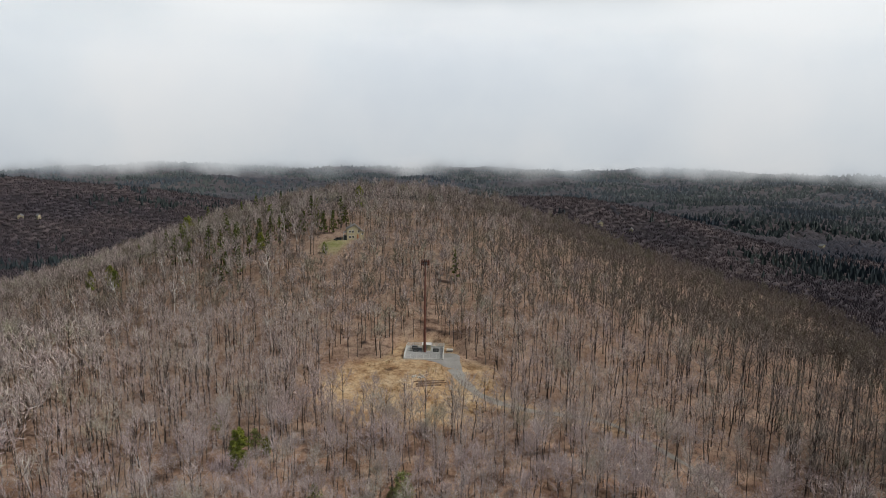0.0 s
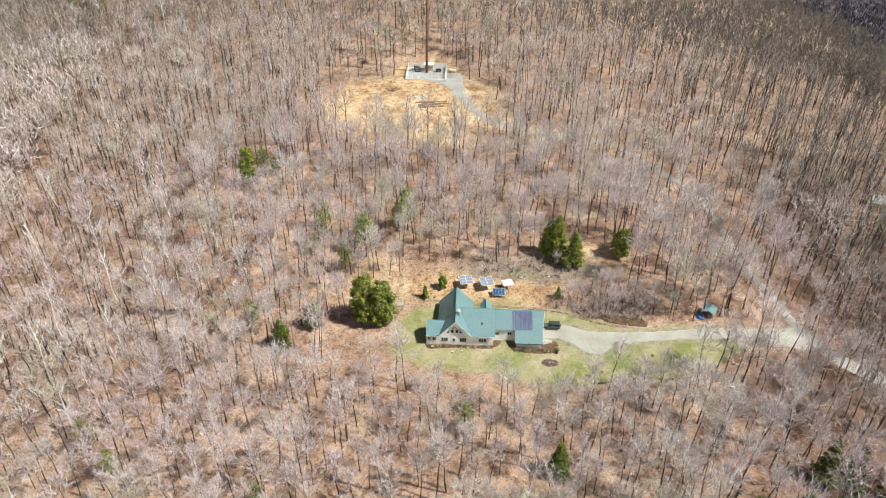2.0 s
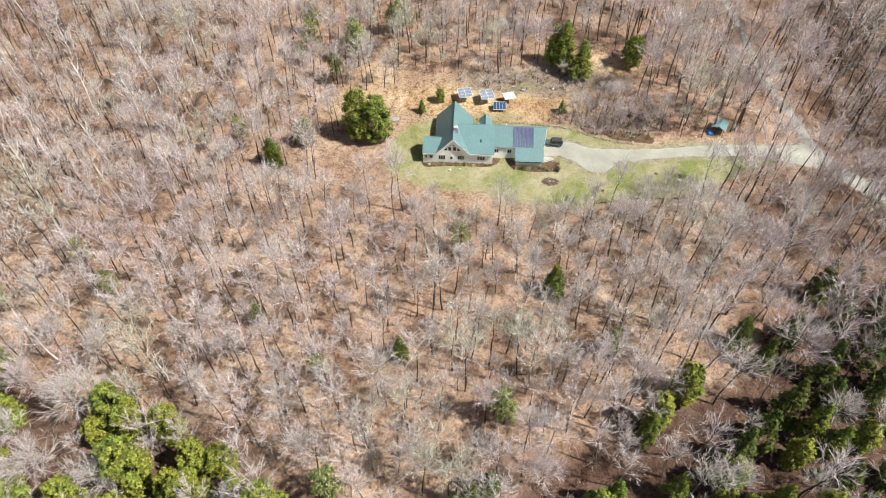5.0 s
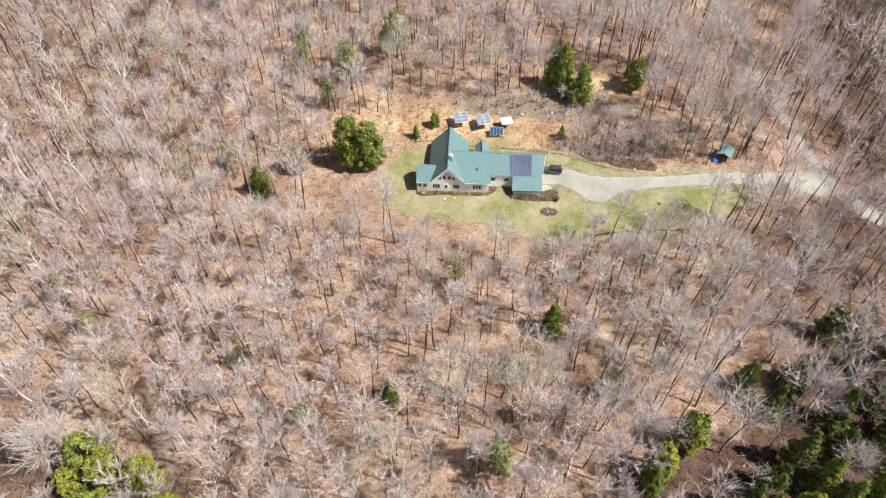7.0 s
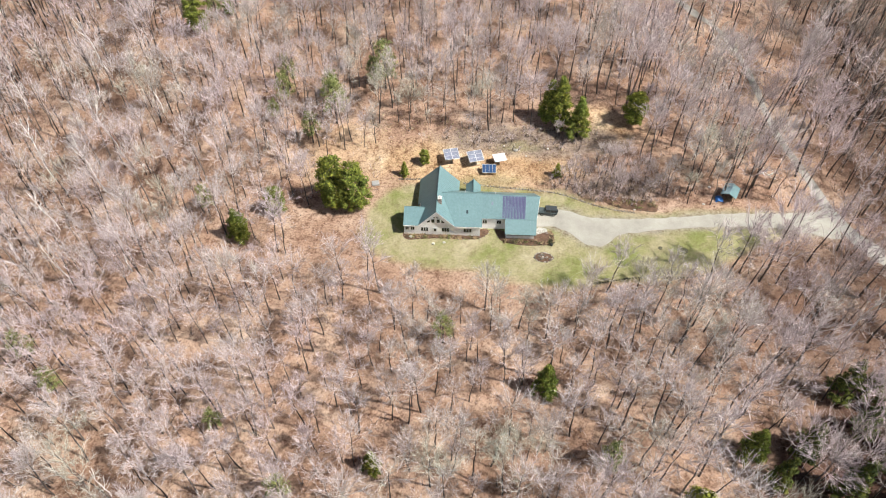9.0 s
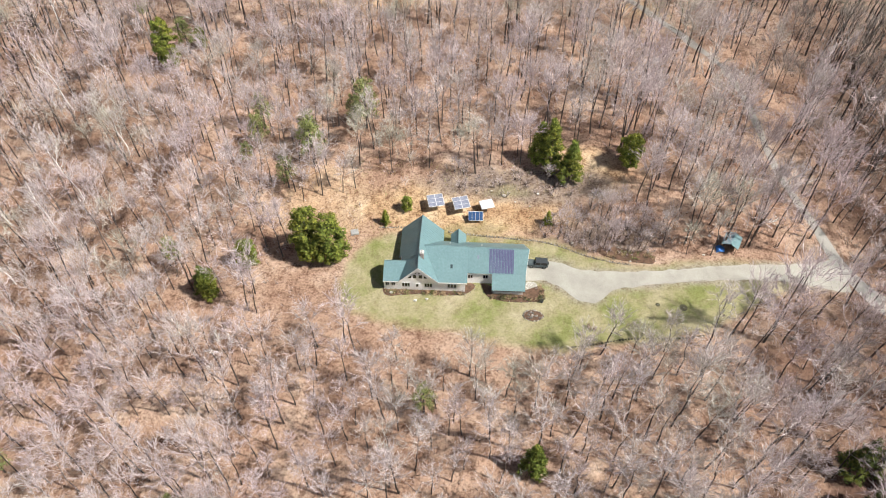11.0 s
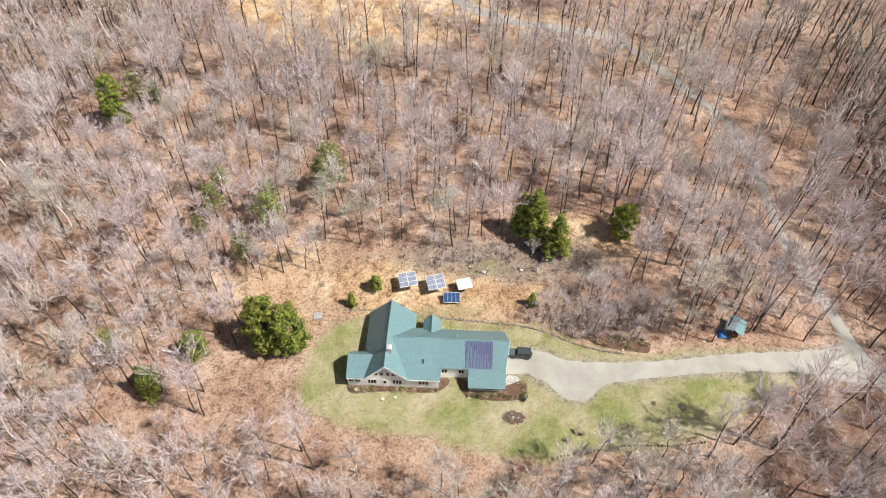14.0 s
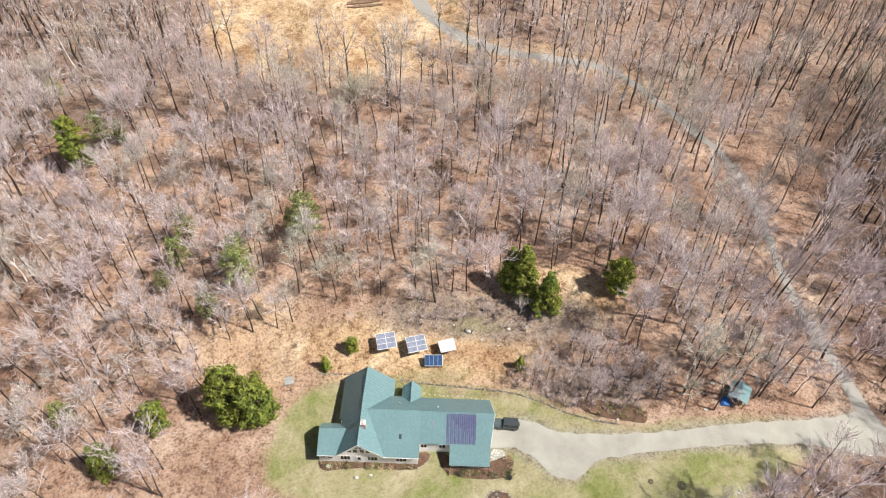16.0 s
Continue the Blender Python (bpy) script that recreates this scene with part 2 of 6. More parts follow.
DRIVE_LOW = (3.1, 3.3, 1.6, -1.0, -2.0, -2.2, -1.2, 1.3, 2.1, 3.3, 4.4, 5.4, 6.5, 6.2, 5.5)
DRIVE_UP = (6.4, 8.3, 8.2, 7.0, 6.4, 6.2, 6.2, 6.2, 6.3, 6.8, 7.9, 9.3, 10.9, 12.2, 14)
ROAD = [(2.5, 158), (2.8, 150), (4.2, 142), (8.4, 131.6), (15.2, 119), (23.5, 110.8), (35, 105.6), (49, 105.2), (61, 103.4), (70, 94.5), (77, 84), (85, 72), (88.6, 60), (89.4, 48), (89.5, 38), (92, 30), (95.8, 22.5), (98.2, 15), (101, 8.5), (106, 2.5), (113.5, -2.6), (124, -8.5), (142, -16)]


def to_road(x, y):
    x, y = np.asarray(x, float), np.asarray(y, float)
    best = np.full(x.shape, 1e9)
    for (ax, ay), (bx, by) in zip(ROAD, ROAD[1:]):
        k = np.clip(((x - ax) * (bx - ax) + (y - ay) * (by - ay)) / ((bx - ax) ** 2 + (by - ay) ** 2), 0, 1)
        best = np.minimum(best, np.hypot(x - ax - k * (bx - ax), y - ay - k * (by - ay)))
    return best


def in_lawn(x, y):
    """Metres inside the mown yard's edge, negative outside."""
    d = np.minimum(y - np.interp(x, LAWN_X, LAWN_LOW), np.interp(x, LAWN_X, LAWN_UP) - y)
    return np.minimum(d, np.minimum(x + 8.5, 86 - x))


def in_drive(x, y):
    d = np.minimum(y - np.interp(x, DRIVE_X, DRIVE_LOW), np.interp(x, DRIVE_X, DRIVE_UP) - y)
    return np.minimum(d, np.minimum(x - 29, 97 - x))


def in_clearing(x, y):
    """Below 1 inside the mast's clearing."""
    a = np.hypot((x + 12) / 38, (y - 124) / 33)
    ragged = 0.09 * waves(x, y, 24, 14) + 0.07 * waves(x, y, 9, 15)
    return np.minimum(a, np.hypot((x + 9) / 15, (y - 160) / 15)) + ragged


# upper edge of the evergreens in the hollow
STAND_X = (20, 41, 49, 59, 68, 73, 83, 94, 116)
STAND_Y = (-80, -66, -60, -58, -53, -44, -37, -31, -23)
# ---- ground ----
def graded(lo, hi, fine_lo, fine_hi, step, grow):
    v = list(np.arange(fine_lo, fine_hi + step / 2, step))
    s = step
    while v[-1] < hi:
        s *= grow
        v.append(v[-1] + s)
    s = step
    while v[0] > lo:
        s *= grow
        v.insert(0, v[0] - s)
    return np.array(v)


def mesh_from(name, verts, faces, mats=(), attrs=None, mat_index=None, flat=True):
    """A mesh from arrays: verts n x 3, faces m x 3 or m x 4."""
    me = bpy.data.meshes.new(name)
    verts, faces = np.asarray(verts, np.float32), np.asarray(faces, np.int32)
    k = faces.shape[1]
    me.vertices.add(len(verts))
    me.vertices.foreach_set("co", verts.ravel())
    me.loops.add(faces.size)
    me.loops.foreach_set("vertex_index", faces.ravel())
    me.polygons.add(len(faces))
    me.polygons.foreach_set("loop_start", np.arange(0, faces.size, k, dtype=np.int32))
    me.polygons.foreach_set("use_smooth", np.full(len(faces), not flat))
    if mat_index is not None:
        me.polygons.foreach_set("material_index", np.asarray(mat_index, np.int32))
    for key, val in (attrs or {}).items():
        me.attributes.new(key, "FLOAT", "POINT").data.foreach_set("value", np.asarray(val, np.float32))
    for m in mats:
        me.materials.append(m)
    me.update(calc_edges=True)
    return me


def build_ground():
    xs = graded(-4800, 4800, -60, 110, 1.5, 1.06)
    ys = graded(-900, 4900, -30, 60, 1.5, 1.035)
    X, Y = np.meshgrid(xs, ys)
    x, y = X.ravel(), Y.ravel()
    nx, ny = len(xs), len(ys)
    i = (np.arange(ny - 1)[:, None] * nx + np.arange(nx - 1)[None]).ravel()
    faces = np.stack([i, i + 1, i + nx + 1, i + nx], 1)
    wob = 3.5 * waves(x, y, 14, 21) + 1.5 * waves(x, y, 5, 22)
    straw = 1 - smooth(0.85, 1.12, in_clearing(x, y) + wob * 0.02)
    straw = np.maximum(straw, 0.9 * (1 - smooth(0.6, 1.1, np.hypot((x - 14) / 30, (y - 21) / 8) + wob * 0.05)))
    straw = np.maximum(straw, 0.5 * (1 - smooth(0.5, 1.1, np.hypot((x + 14) / 16, (y - 20) / 12) + wob * 0.05)))
    straw = np.maximum(straw, 0.8 * (1 - smooth(3, 6, to_road(x, y) + wob * 0.4)) * (y > 95))
    straw = np.maximum(straw, 0.85 * (1 - smooth(0.6, 1.1, np.hypot((x - 45) / 13, (y - 33) / 8) + wob * 0.05)))
    scrub = 0.9 * (1 - smooth(0.7, 1.1, np.hypot((x - 30) / 26, (y - 28) / 5.5) + wob * 0.05))
    scrub = np.maximum(scrub, 0.75 * (1 - smooth(0.7, 1.1, np.hypot((x - 48) / 12, (y - 15) / 4.5) + wob * 0.05)))
    # tree shade painted on the floor: both stands, right-hand woods, lower edge
    floor_shade = (0.9 * smooth(-4, 3, np.where(x > 20, np.interp(x, STAND_X, STAND_Y) + 1.5 - y, -99) + wob * 0.5))
    floor_shade = np.maximum(floor_shade, 0.7 * smooth(-3, 3, np.where(x < -8, -66 - 14 * smooth(-40, -12, x) + 8 * smooth(-55, -80, x) - y, -99) + wob * 0.5))
    floor_shade = np.maximum(floor_shade, 0.6 * smooth(0, 22, x - 62 - 30 * smooth(-6, 10, y) + wob * 1.6) * smooth(-80, -20, y) * (1 - smooth(70, 130, y)))
    floor_shade = np.maximum(floor_shade, 0.8 * smooth(-5, 5, -89 - y + wob))
    scrub = np.maximum(scrub, 0.25 * smooth(60, 110, y + wob * 4) * (in_clearing(x, y) > 1.05) + 0.2 * smooth(185, 270, y))
    lawn = smooth(-0.9, 0.9, in_lawn(x, y) + wob * 0.22)
    gravel = np.maximum(smooth(-1.7, 0.6, in_drive(x, y) + wob * 0.16), 0.35 * (1 - smooth(1.0, 2.2, to_road(x, y) + wob * 0.15)))
    # mask of the far floor that is coloured for cloud shade and haze
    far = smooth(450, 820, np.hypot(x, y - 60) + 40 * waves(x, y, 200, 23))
    hill_lawn = 1 - smooth(0.7, 1.1, np.hypot((x + 71) / 10, (y - 279) / 9) + wob * 0.04)
    lawn = np.maximum(lawn, hill_lawn)
    lawn = np.maximum(lawn, 0.55 * (1 - smooth(0.4, 1.1, np.hypot((x - 19) / 8, (y - 16.2) / 1.7) + wob * 0.12)))
    lawn = np.maximum(lawn, 0.5 * (1 - smooth(0.4, 1.1, np.hypot((x - 25) / 5, (y - 26) / 2.0) + wob * 0.14)))
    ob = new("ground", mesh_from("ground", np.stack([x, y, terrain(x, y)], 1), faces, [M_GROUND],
             dict(floor_shade=floor_shade, straw=straw, scrub=scrub, lawn=lawn, gravel=gravel, far=far), flat=False))
    return tagged(ob, "sloping forest floor of dry russet leaf litter", "ground", kind="structure")


build_ground()


def ribbon(name, left, right, lift, mat, label, across=6):
    """A strip of made surface between two edges, laid on the ground."""
    left, right = np.array(left, float), np.array(right, float)
    n = len(left)
    k = np.linspace(0, 1, across)[None, :, None]
    P = left[:, None] * (1 - k) + right[:, None] * k
    x, y = P[..., 0].ravel(), P[..., 1].ravel()
    edge = np.tile(np.where((np.arange(across) == 0) | (np.arange(across) == across - 1), -0.04, 0.0), n)
    i = (np.arange(n - 1)[:, None] * across + np.arange(across - 1)[None]).ravel()
    faces = np.stack([i, i + across, i + across + 1, i + 1], 1)
    ob = new(name, mesh_from(name, np.stack([x, y, terrain(x, y) + lift + edge], 1), faces, [mat], flat=False))
    return tagged(ob, label, name, kind="structure")


def dense(points, step, span=5.0):
    """Evenly spaced points along a smoothed line."""
    p = np.array(points, float)
    s = np.concatenate([[0], np.cumsum(np.hypot(*np.diff(p, axis=0).T))])
    t = np.arange(0, s[-1], step)
    x, y = np.interp(t, s, p[:, 0]), np.interp(t, s, p[:, 1])
    k = max(1, int(span / step))
    w = np.ones(2 * k + 1) / (2 * k + 1)
    x = np.convolve(np.pad(x, k, mode="reflect", reflect_type="odd"), w, mode="valid")
    y = np.convolve(np.pad(y, k, mode="reflect", reflect_type="odd"), w, mode="valid")
    return np.stack([x, y], 1)


def build_drives():
    t = np.arange(29.3, 99.5, 0.5)
    jit = 0.22 * waves(t, t * 0, 3.1, 51)
    low, up = np.interp(t, DRIVE_X, DRIVE_LOW), np.interp(t, DRIVE_X, DRIVE_UP)
    k = np.array([0.2, 0.6, 1, 0.6, 0.2]) / 2.6
    low, up = (np.convolve(np.pad(v, 2, mode="edge"), k, mode="valid") for v in (low, up))
    ribbon("driveway", np.stack([t, low + jit], 1), np.stack([t, up - jit[::-1]], 1), 0.07, M_GRAVEL, "pale crushed-gravel driveway beside the lawn", 14)
    c = dense(ROAD, 1.0)
    d = np.gradient(c, axis=0)
    d /= np.hypot(*d.T)[:, None]
    side = np.stack([-d[:, 1], d[:, 0]], 1)
    s = np.arange(len(c))
    half = (1.0 + 1.4 * np.exp(-(s / 60) ** 2) + 1.6 * smooth(170, 215, s) + 0.3 * waves(s, s * 0, 9, 52))[:, None]
    ribbon("access_road", c + side * half, c - side * half, 0.09, M_ROAD, "narrow grey gravel track climbing through the woods")
    left = dense([(-7.5, 148.7), (-4, 147.0), (0, 144.3), (3.2, 139.5), (6, 134)], 0.5, 2)
    right = dense([(1.0, 158.5), (4.5, 158.2), (7.6, 156.5), (7.6, 149), (8.6, 141), (10.6, 135)], 0.5, 2)
    k = np.linspace(0, 1, 40)
    left, right = (np.stack([np.interp(k, np.linspace(0, 1, len(v)), v[:, c]) for c in (0, 1)], 1) for v in (left, right))
    ribbon("turning_area", left, right, 0.13, M_GRAVEL_GREY, "pale grey gravel turning area beside the mast's pad", 10)


build_drives()
# ---- far woods and low cloud ----
def build_far_woods():
    rng = np.random.RandomState(71)
    cone = (np.array([(1, 0, 0), (-0.5, 0.87, 0), (-0.5, -0.87, 0), (0, 0, 1)], float), np.array([(0, 1, 3), (1, 2, 3), (2, 0, 3)]), np.zeros(3, int))
    ring = [(math.cos(1.2566 * k) * (1 + 0.2 * math.sin(7.3 * k)), math.sin(1.2566 * k) * (1 + 0.2 * math.sin(7.3 * k)), 0.15 + 0.1 * math.sin(4.1 * k)) for k in range(5)]
    tuft = (np.array(ring + [(0.1, 0.05, 1.0)], float), np.array([(k, (k + 1) % 5, 5) for k in range(5)]), np.zeros(5, int))
    spray = list(ring) + [(0.1, 0.05, 0.8)]
    blades = [(k, (k + 1) % 5, 5) for k in range(5)]
    for k in range(9):
        a, r, w = 2.4 * k, 0.2 + 0.75 * ((k * 5) % 9) / 9, 0.1 + 0.03 * (k % 3)
        c, sn, n = math.cos(a), math.sin(a), len(spray)
        spray += [(0.7 * r * c - w * sn, 0.7 * r * sn + w * c, 0.5), (0.7 * r * c + w * sn, 0.7 * r * sn - w * c, 0.5), (1.15 * r * c, 1.15 * r * sn, 1.2 - 0.45 * r * r)]
        blades.append((n, n + 1, n + 2))
    crown = (np.array(spray, float), np.array(blades), np.zeros(len(blades), int))
    sets = {0: [], 1: [], 2: []}
    for r0, r1, gap in ((430, 800, 6.2), (800, 1300, 7.6), (1300, 2000, 10.5), (2000, 2900, 16)):
        count = int((r1 ** 2 - r0 ** 2) * 0.72 / gap ** 2)
        r = np.sqrt(rng.uniform(r0 ** 2, r1 ** 2, count))
        a = rng.uniform(-0.7, 0.72, count)
        x, y = 7 + r * np.sin(a), -130 + r * np.cos(a)
        z = terrain(x, y)
        wooded = (np.abs(x) > 400) | (y > 640) | (z < -38)
        # extra dark conifers to the right carry the cloud shade there
        green = waves(x, y, 420, 72) + 0.6 * waves(x, y, 130, 73) + 0.9 * smooth(900, 2000, r) + 0.45 * smooth(100, 500, x) + rng.normal(0, 0.3, count) > 0.9 + 0.9 * (1 - smooth(550, 1050, r))
        near = ~green & (r + 120 * waves(x, y, 150, 74) < np.where(x < 0, 1800, 1150))
        for k, kind in ((0, ~green & ~near), (1, green), (2, near)):
            pick = wooded & kind
            size = gap * rng.uniform(0.5, 0.85, pick.sum())
            tall = rng.uniform(7, 12, pick.sum()) * 1.05 if k == 1 else rng.uniform(4.2, 7, pick.sum())
            sets[k].append(np.stack([x[pick], y[pick], z[pick], size, tall], 1))
    for k, shape, mat, name, label in ((0, tuft, M_FAR_BARE, "far_hardwoods", "distant leafless forest canopy, darkened and blued for cloud shade and haze"), (2, crown, M_VALLEY_BARE, "valley_hardwoods", "leafless brown forest canopy on the flanks of the hill, darkened for cloud shade"), (1, cone, M_FAR_NEEDLE, "far_conifers", "distant conifer forest, darkened and blued for cloud shade and haze")):
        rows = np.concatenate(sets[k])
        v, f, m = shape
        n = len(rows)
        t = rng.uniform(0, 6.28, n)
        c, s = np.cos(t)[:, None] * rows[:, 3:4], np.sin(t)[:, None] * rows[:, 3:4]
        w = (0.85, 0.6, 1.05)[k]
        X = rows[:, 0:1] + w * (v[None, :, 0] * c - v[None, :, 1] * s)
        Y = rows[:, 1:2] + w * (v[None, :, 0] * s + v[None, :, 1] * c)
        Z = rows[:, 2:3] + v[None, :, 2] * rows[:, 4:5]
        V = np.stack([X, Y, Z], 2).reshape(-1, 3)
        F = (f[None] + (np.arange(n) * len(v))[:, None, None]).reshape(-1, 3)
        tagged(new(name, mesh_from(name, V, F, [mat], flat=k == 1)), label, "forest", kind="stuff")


def cloud_material(name, low, high, most, tone_low, tone_high):
    """Lit mist that thickens upwards from low to high metres, to at most the given cover."""
    m = bpy.data.materials.new(name)
    m.use_nodes = True
    n, l = m.node_tree.nodes, m.node_tree.links
    n.remove(n["Principled BSDF"])
    g, sep, noise_tex = n.new("ShaderNodeNewGeometry"), n.new("ShaderNodeSeparateXYZ"), n.new("ShaderNodeTexNoise")
    l.new(g.outputs["Position"], sep.inputs[0])
    l.new(g.outputs["Position"], noise_tex.inputs["Vector"])
    noise_tex.inputs["Scale"].default_value, noise_tex.inputs["Detail"].default_value = 0.0032, 8
    add = n.new("ShaderNodeMath")
    add.operation = "MULTIPLY_ADD"
    l.new(noise_tex.outputs["Fac"], add.inputs[0])
    add.inputs[1].default_value = 190
    l.new(sep.outputs["Z"], add.inputs[2])
    fade, top, both = n.new("ShaderNodeMapRange"), n.new("ShaderNodeMapRange"), n.new("ShaderNodeMath")
    fade.interpolation_type = top.interpolation_type = "SMOOTHSTEP"
    fade.inputs["From Min"].default_value, fade.inputs["From Max"].default_value = low + 95, high + 95
    fade.inputs["To Min"].default_value, fade.inputs["To Max"].default_value = 0.02, most
    l.new(add.outputs[0], fade.inputs["Value"])
    top.inputs["From Min"].default_value, top.inputs["From Max"].default_value = 250, 560
    top.inputs["To Min"].default_value, top.inputs["To Max"].default_value = 1, 0
    l.new(sep.outputs["Z"], top.inputs["Value"])
    both.operation = "MULTIPLY"
    l.new(fade.outputs[0], both.inputs[0])
    l.new(top.outputs[0], both.inputs[1])
    glow, clear, mix, tone = n.new("ShaderNodeEmission"), n.new("ShaderNodeBsdfTransparent"), n.new("ShaderNodeMixShader"), n.new("ShaderNodeMapRange")
    tone.inputs["From Min"].default_value, tone.inputs["From Max"].default_value = 0, 420
    tone.inputs["To Min"].default_value, tone.inputs["To Max"].default_value = tone_low, tone_high
    l.new(sep.outputs["Z"], tone.inputs["Value"])
    l.new(tone.outputs[0], glow.inputs["Strength"])
    billow = n.new("ShaderNodeTexNoise")
    billow.inputs["Scale"].default_value, billow.inputs["Detail"].default_value, billow.inputs["Roughness"].default_value = 0.0016, 6, 0.5
    l.new(g.outputs["Position"], billow.inputs["Vector"])
    l.new(ramp(n, l, billow.outputs["Fac"], [(0.32, (0.7, 0.76, 0.86)), (0.5, (0.86, 0.91, 0.97)), (0.66, (1.0, 1.0, 1.02))]), glow.inputs["Color"])
    l.new(both.outputs[0], mix.inputs[0])
    l.new(clear.outputs[0], mix.inputs[1])
    l.new(glow.outputs[0], mix.inputs[2])
    l.new(mix.outputs[0], n["Material Output"].inputs["Surface"])
    return m


def build_cloud():
    """Low cloud far out, in a few sheets one behind the other, thinning downwards into the hills."""
    for k, (r, low, high, most) in enumerate(((1500, 40, 130, 0.25), (1900, 5, 75, 0.5), (2350, -25, 45, 0.85), (2850, -60, 20, 1.0))):
        a = np.linspace(0, 2 * math.pi, 97)
        V = np.array([(r * math.sin(t), r * math.cos(t) - 100, z) for z in (-120, 600) for t in a])
        i = np.arange(96)
        ob = new("backdrop_cloud", mesh_from("backdrop_cloud", V, np.stack([i, i + 97, i + 98, i + 1], 1), [cloud_material("low_cloud", low, high, most, 1.25, 1.75)], flat=False))
        ob.visible_shadow = False
        tagged(ob, "low white cloud lying on the far hills", "cloud", kind="structure")


build_far_woods()
build_cloud()
# ---- bare woods ----
def frame_of(d):
    a = np.cross(d, (0.0, 0.0, 1.0))
    if np.linalg.norm(a) < 1e-3:
        a = np.array((1.0, 0, 0))
    a = a / np.linalg.norm(a)
    return a, np.cross(d, a)


class Builder:
    """Collects tapered limbs and thin twig slivers."""
    def __init__(self):
        self.v, self.f, self.m = [], [], []

    def limb(self, pts, radii, sides, mat):
        base = len(self.v)
        for k, (p, r) in enumerate(zip(pts, radii)):
            d = pts[min(k + 1, len(pts) - 1)] - pts[max(k - 1, 0)]
            a, b = frame_of(d / (np.linalg.norm(d) + 1e-9))
            for s in range(sides):
                t = 6.2832 * s / sides
                self.v.append(p + r * (math.cos(t) * a + math.sin(t) * b))
        for k in range(len(pts) - 1):
            for s in range(sides):
                q = (base + k * sides + s, base + k * sides + (s + 1) % sides,
                     base + (k + 1) * sides + (s + 1) % sides, base + (k + 1) * sides + s)
                self.f += [(q[0], q[1], q[2]), (q[0], q[2], q[3])]
                self.m += [mat, mat]

    def twig(self, p, q, w, rng, mat):
        d = q - p
        side = np.cross(d, rng.normal(size=3))
        side *= w / (np.linalg.norm(side) + 1e-9)
        base = len(self.v)
        self.v += [p - side, p + side, q]
        self.f.append((base, base + 1, base + 2))
        self.m.append(mat)

    def arrays(self):
        return np.array(self.v), np.array(self.f), np.array(self.m)


def unit(v):
    return v / (np.linalg.norm(v) + 1e-9)


def bare_tree(seed, height, radius, limbs, boughs, twigs, sides=4, solid=True, width=0.022, fork=0.45, stout=0.26):
    """A leafless hardwood: a trunk (material 0) that opens into a domed broom of limbs and fine twigs (material 1)."""
    rng = np.random.RandomState(seed)
    b = Builder()
    lean = np.array([rng.normal(0, 0.05), rng.normal(0, 0.05), 1.0])
    n = 4 if sides > 3 else 2
    stem = [np.array([0, 0, -0.5])]
    for k in range(1, n + 1):
        stem.append(lean * height * 0.74 * k / n + rng.normal(0, 0.009 * height, 3) * (1, 1, 0))
    stem = np.array(stem)
    r0 = (height * 0.0072 + 0.02) * (1.0 if solid else 1.25)
    b.limb(stem, [r0 * (1.25 - 0.95 * k / n) for k in range(n + 1)], sides, 0)

    def at(h):
        k = np.clip(h / (height * 0.74) * n, 0, n - 1e-6)
        i = int(k)
        return stem[i] + (stem[i + 1] - stem[i]) * (k - i)

    heart = at(height * 0.6)
    turn = rng.uniform(0, 6.28)
    for k in range(limbs):
        u = (k + rng.uniform(0, 0.8)) / limbs
        turn += 2.4 + rng.normal(0, 0.45)
        rise = 0.28 + 1.17 * u + rng.normal(0, 0.12)
        dome = np.array([radius * math.cos(rise) * math.cos(turn), radius * math.cos(rise) * math.sin(turn), height * 0.34 * math.sin(rise)])
        p0 = at(height * (fork + (0.72 - fork) * u))
        tip = heart + dome * rng.uniform(0.72, 0.95)
        span = np.linalg.norm(tip - p0)
        mid = p0 + (tip - p0) * 0.5 + rng.normal(0, 0.05 * span, 3) + np.array([0, 0, -0.03 * span])
        if solid:
            b.limb(np.array([p0, mid]), [r0 * stout * 1.3, r0 * stout * 0.75], 3, 1)
            b.twig(mid - (mid - p0) * 0.05, tip, r0 * stout * 0.8, rng, 1)
        else:
            b.twig(p0, mid + (mid - p0) * 0.4, r0 * 0.42, rng, 0)
            b.twig(mid, tip, width * 1.6, rng, 1)
        for j in range(boughs):
            v = 0.3 + 0.7 * (j + rng.uniform(0.2, 1.0)) / boughs
            s = p0 + (mid - p0) * v * 2 if v < 0.5 else mid + (tip - mid) * (v - 0.5) * 2
            out = unit(s - heart + np.array([0, 0, 0.25 * radius]))
            d = unit(unit(tip - p0) * 0.55 + out * 0.4 + rng.normal(0, 0.5, 3))
            e = s + d * radius * rng.uniform(0.3, 0.62)
            b.twig(s, e, width * 1.35, rng, 1)
            for i in range(twigs):
                q = s + (e - s) * rng.uniform(0.1, 1.0)
                w = unit(d + out * 0.25 + rng.normal(0, 0.42, 3))
                b.twig(q, q + w * rng.uniform(0.22, 0.5) * (0.9 + 0.62 * radius), width * rng.uniform(0.6, 1.0), rng, 1)
    return b.arrays()


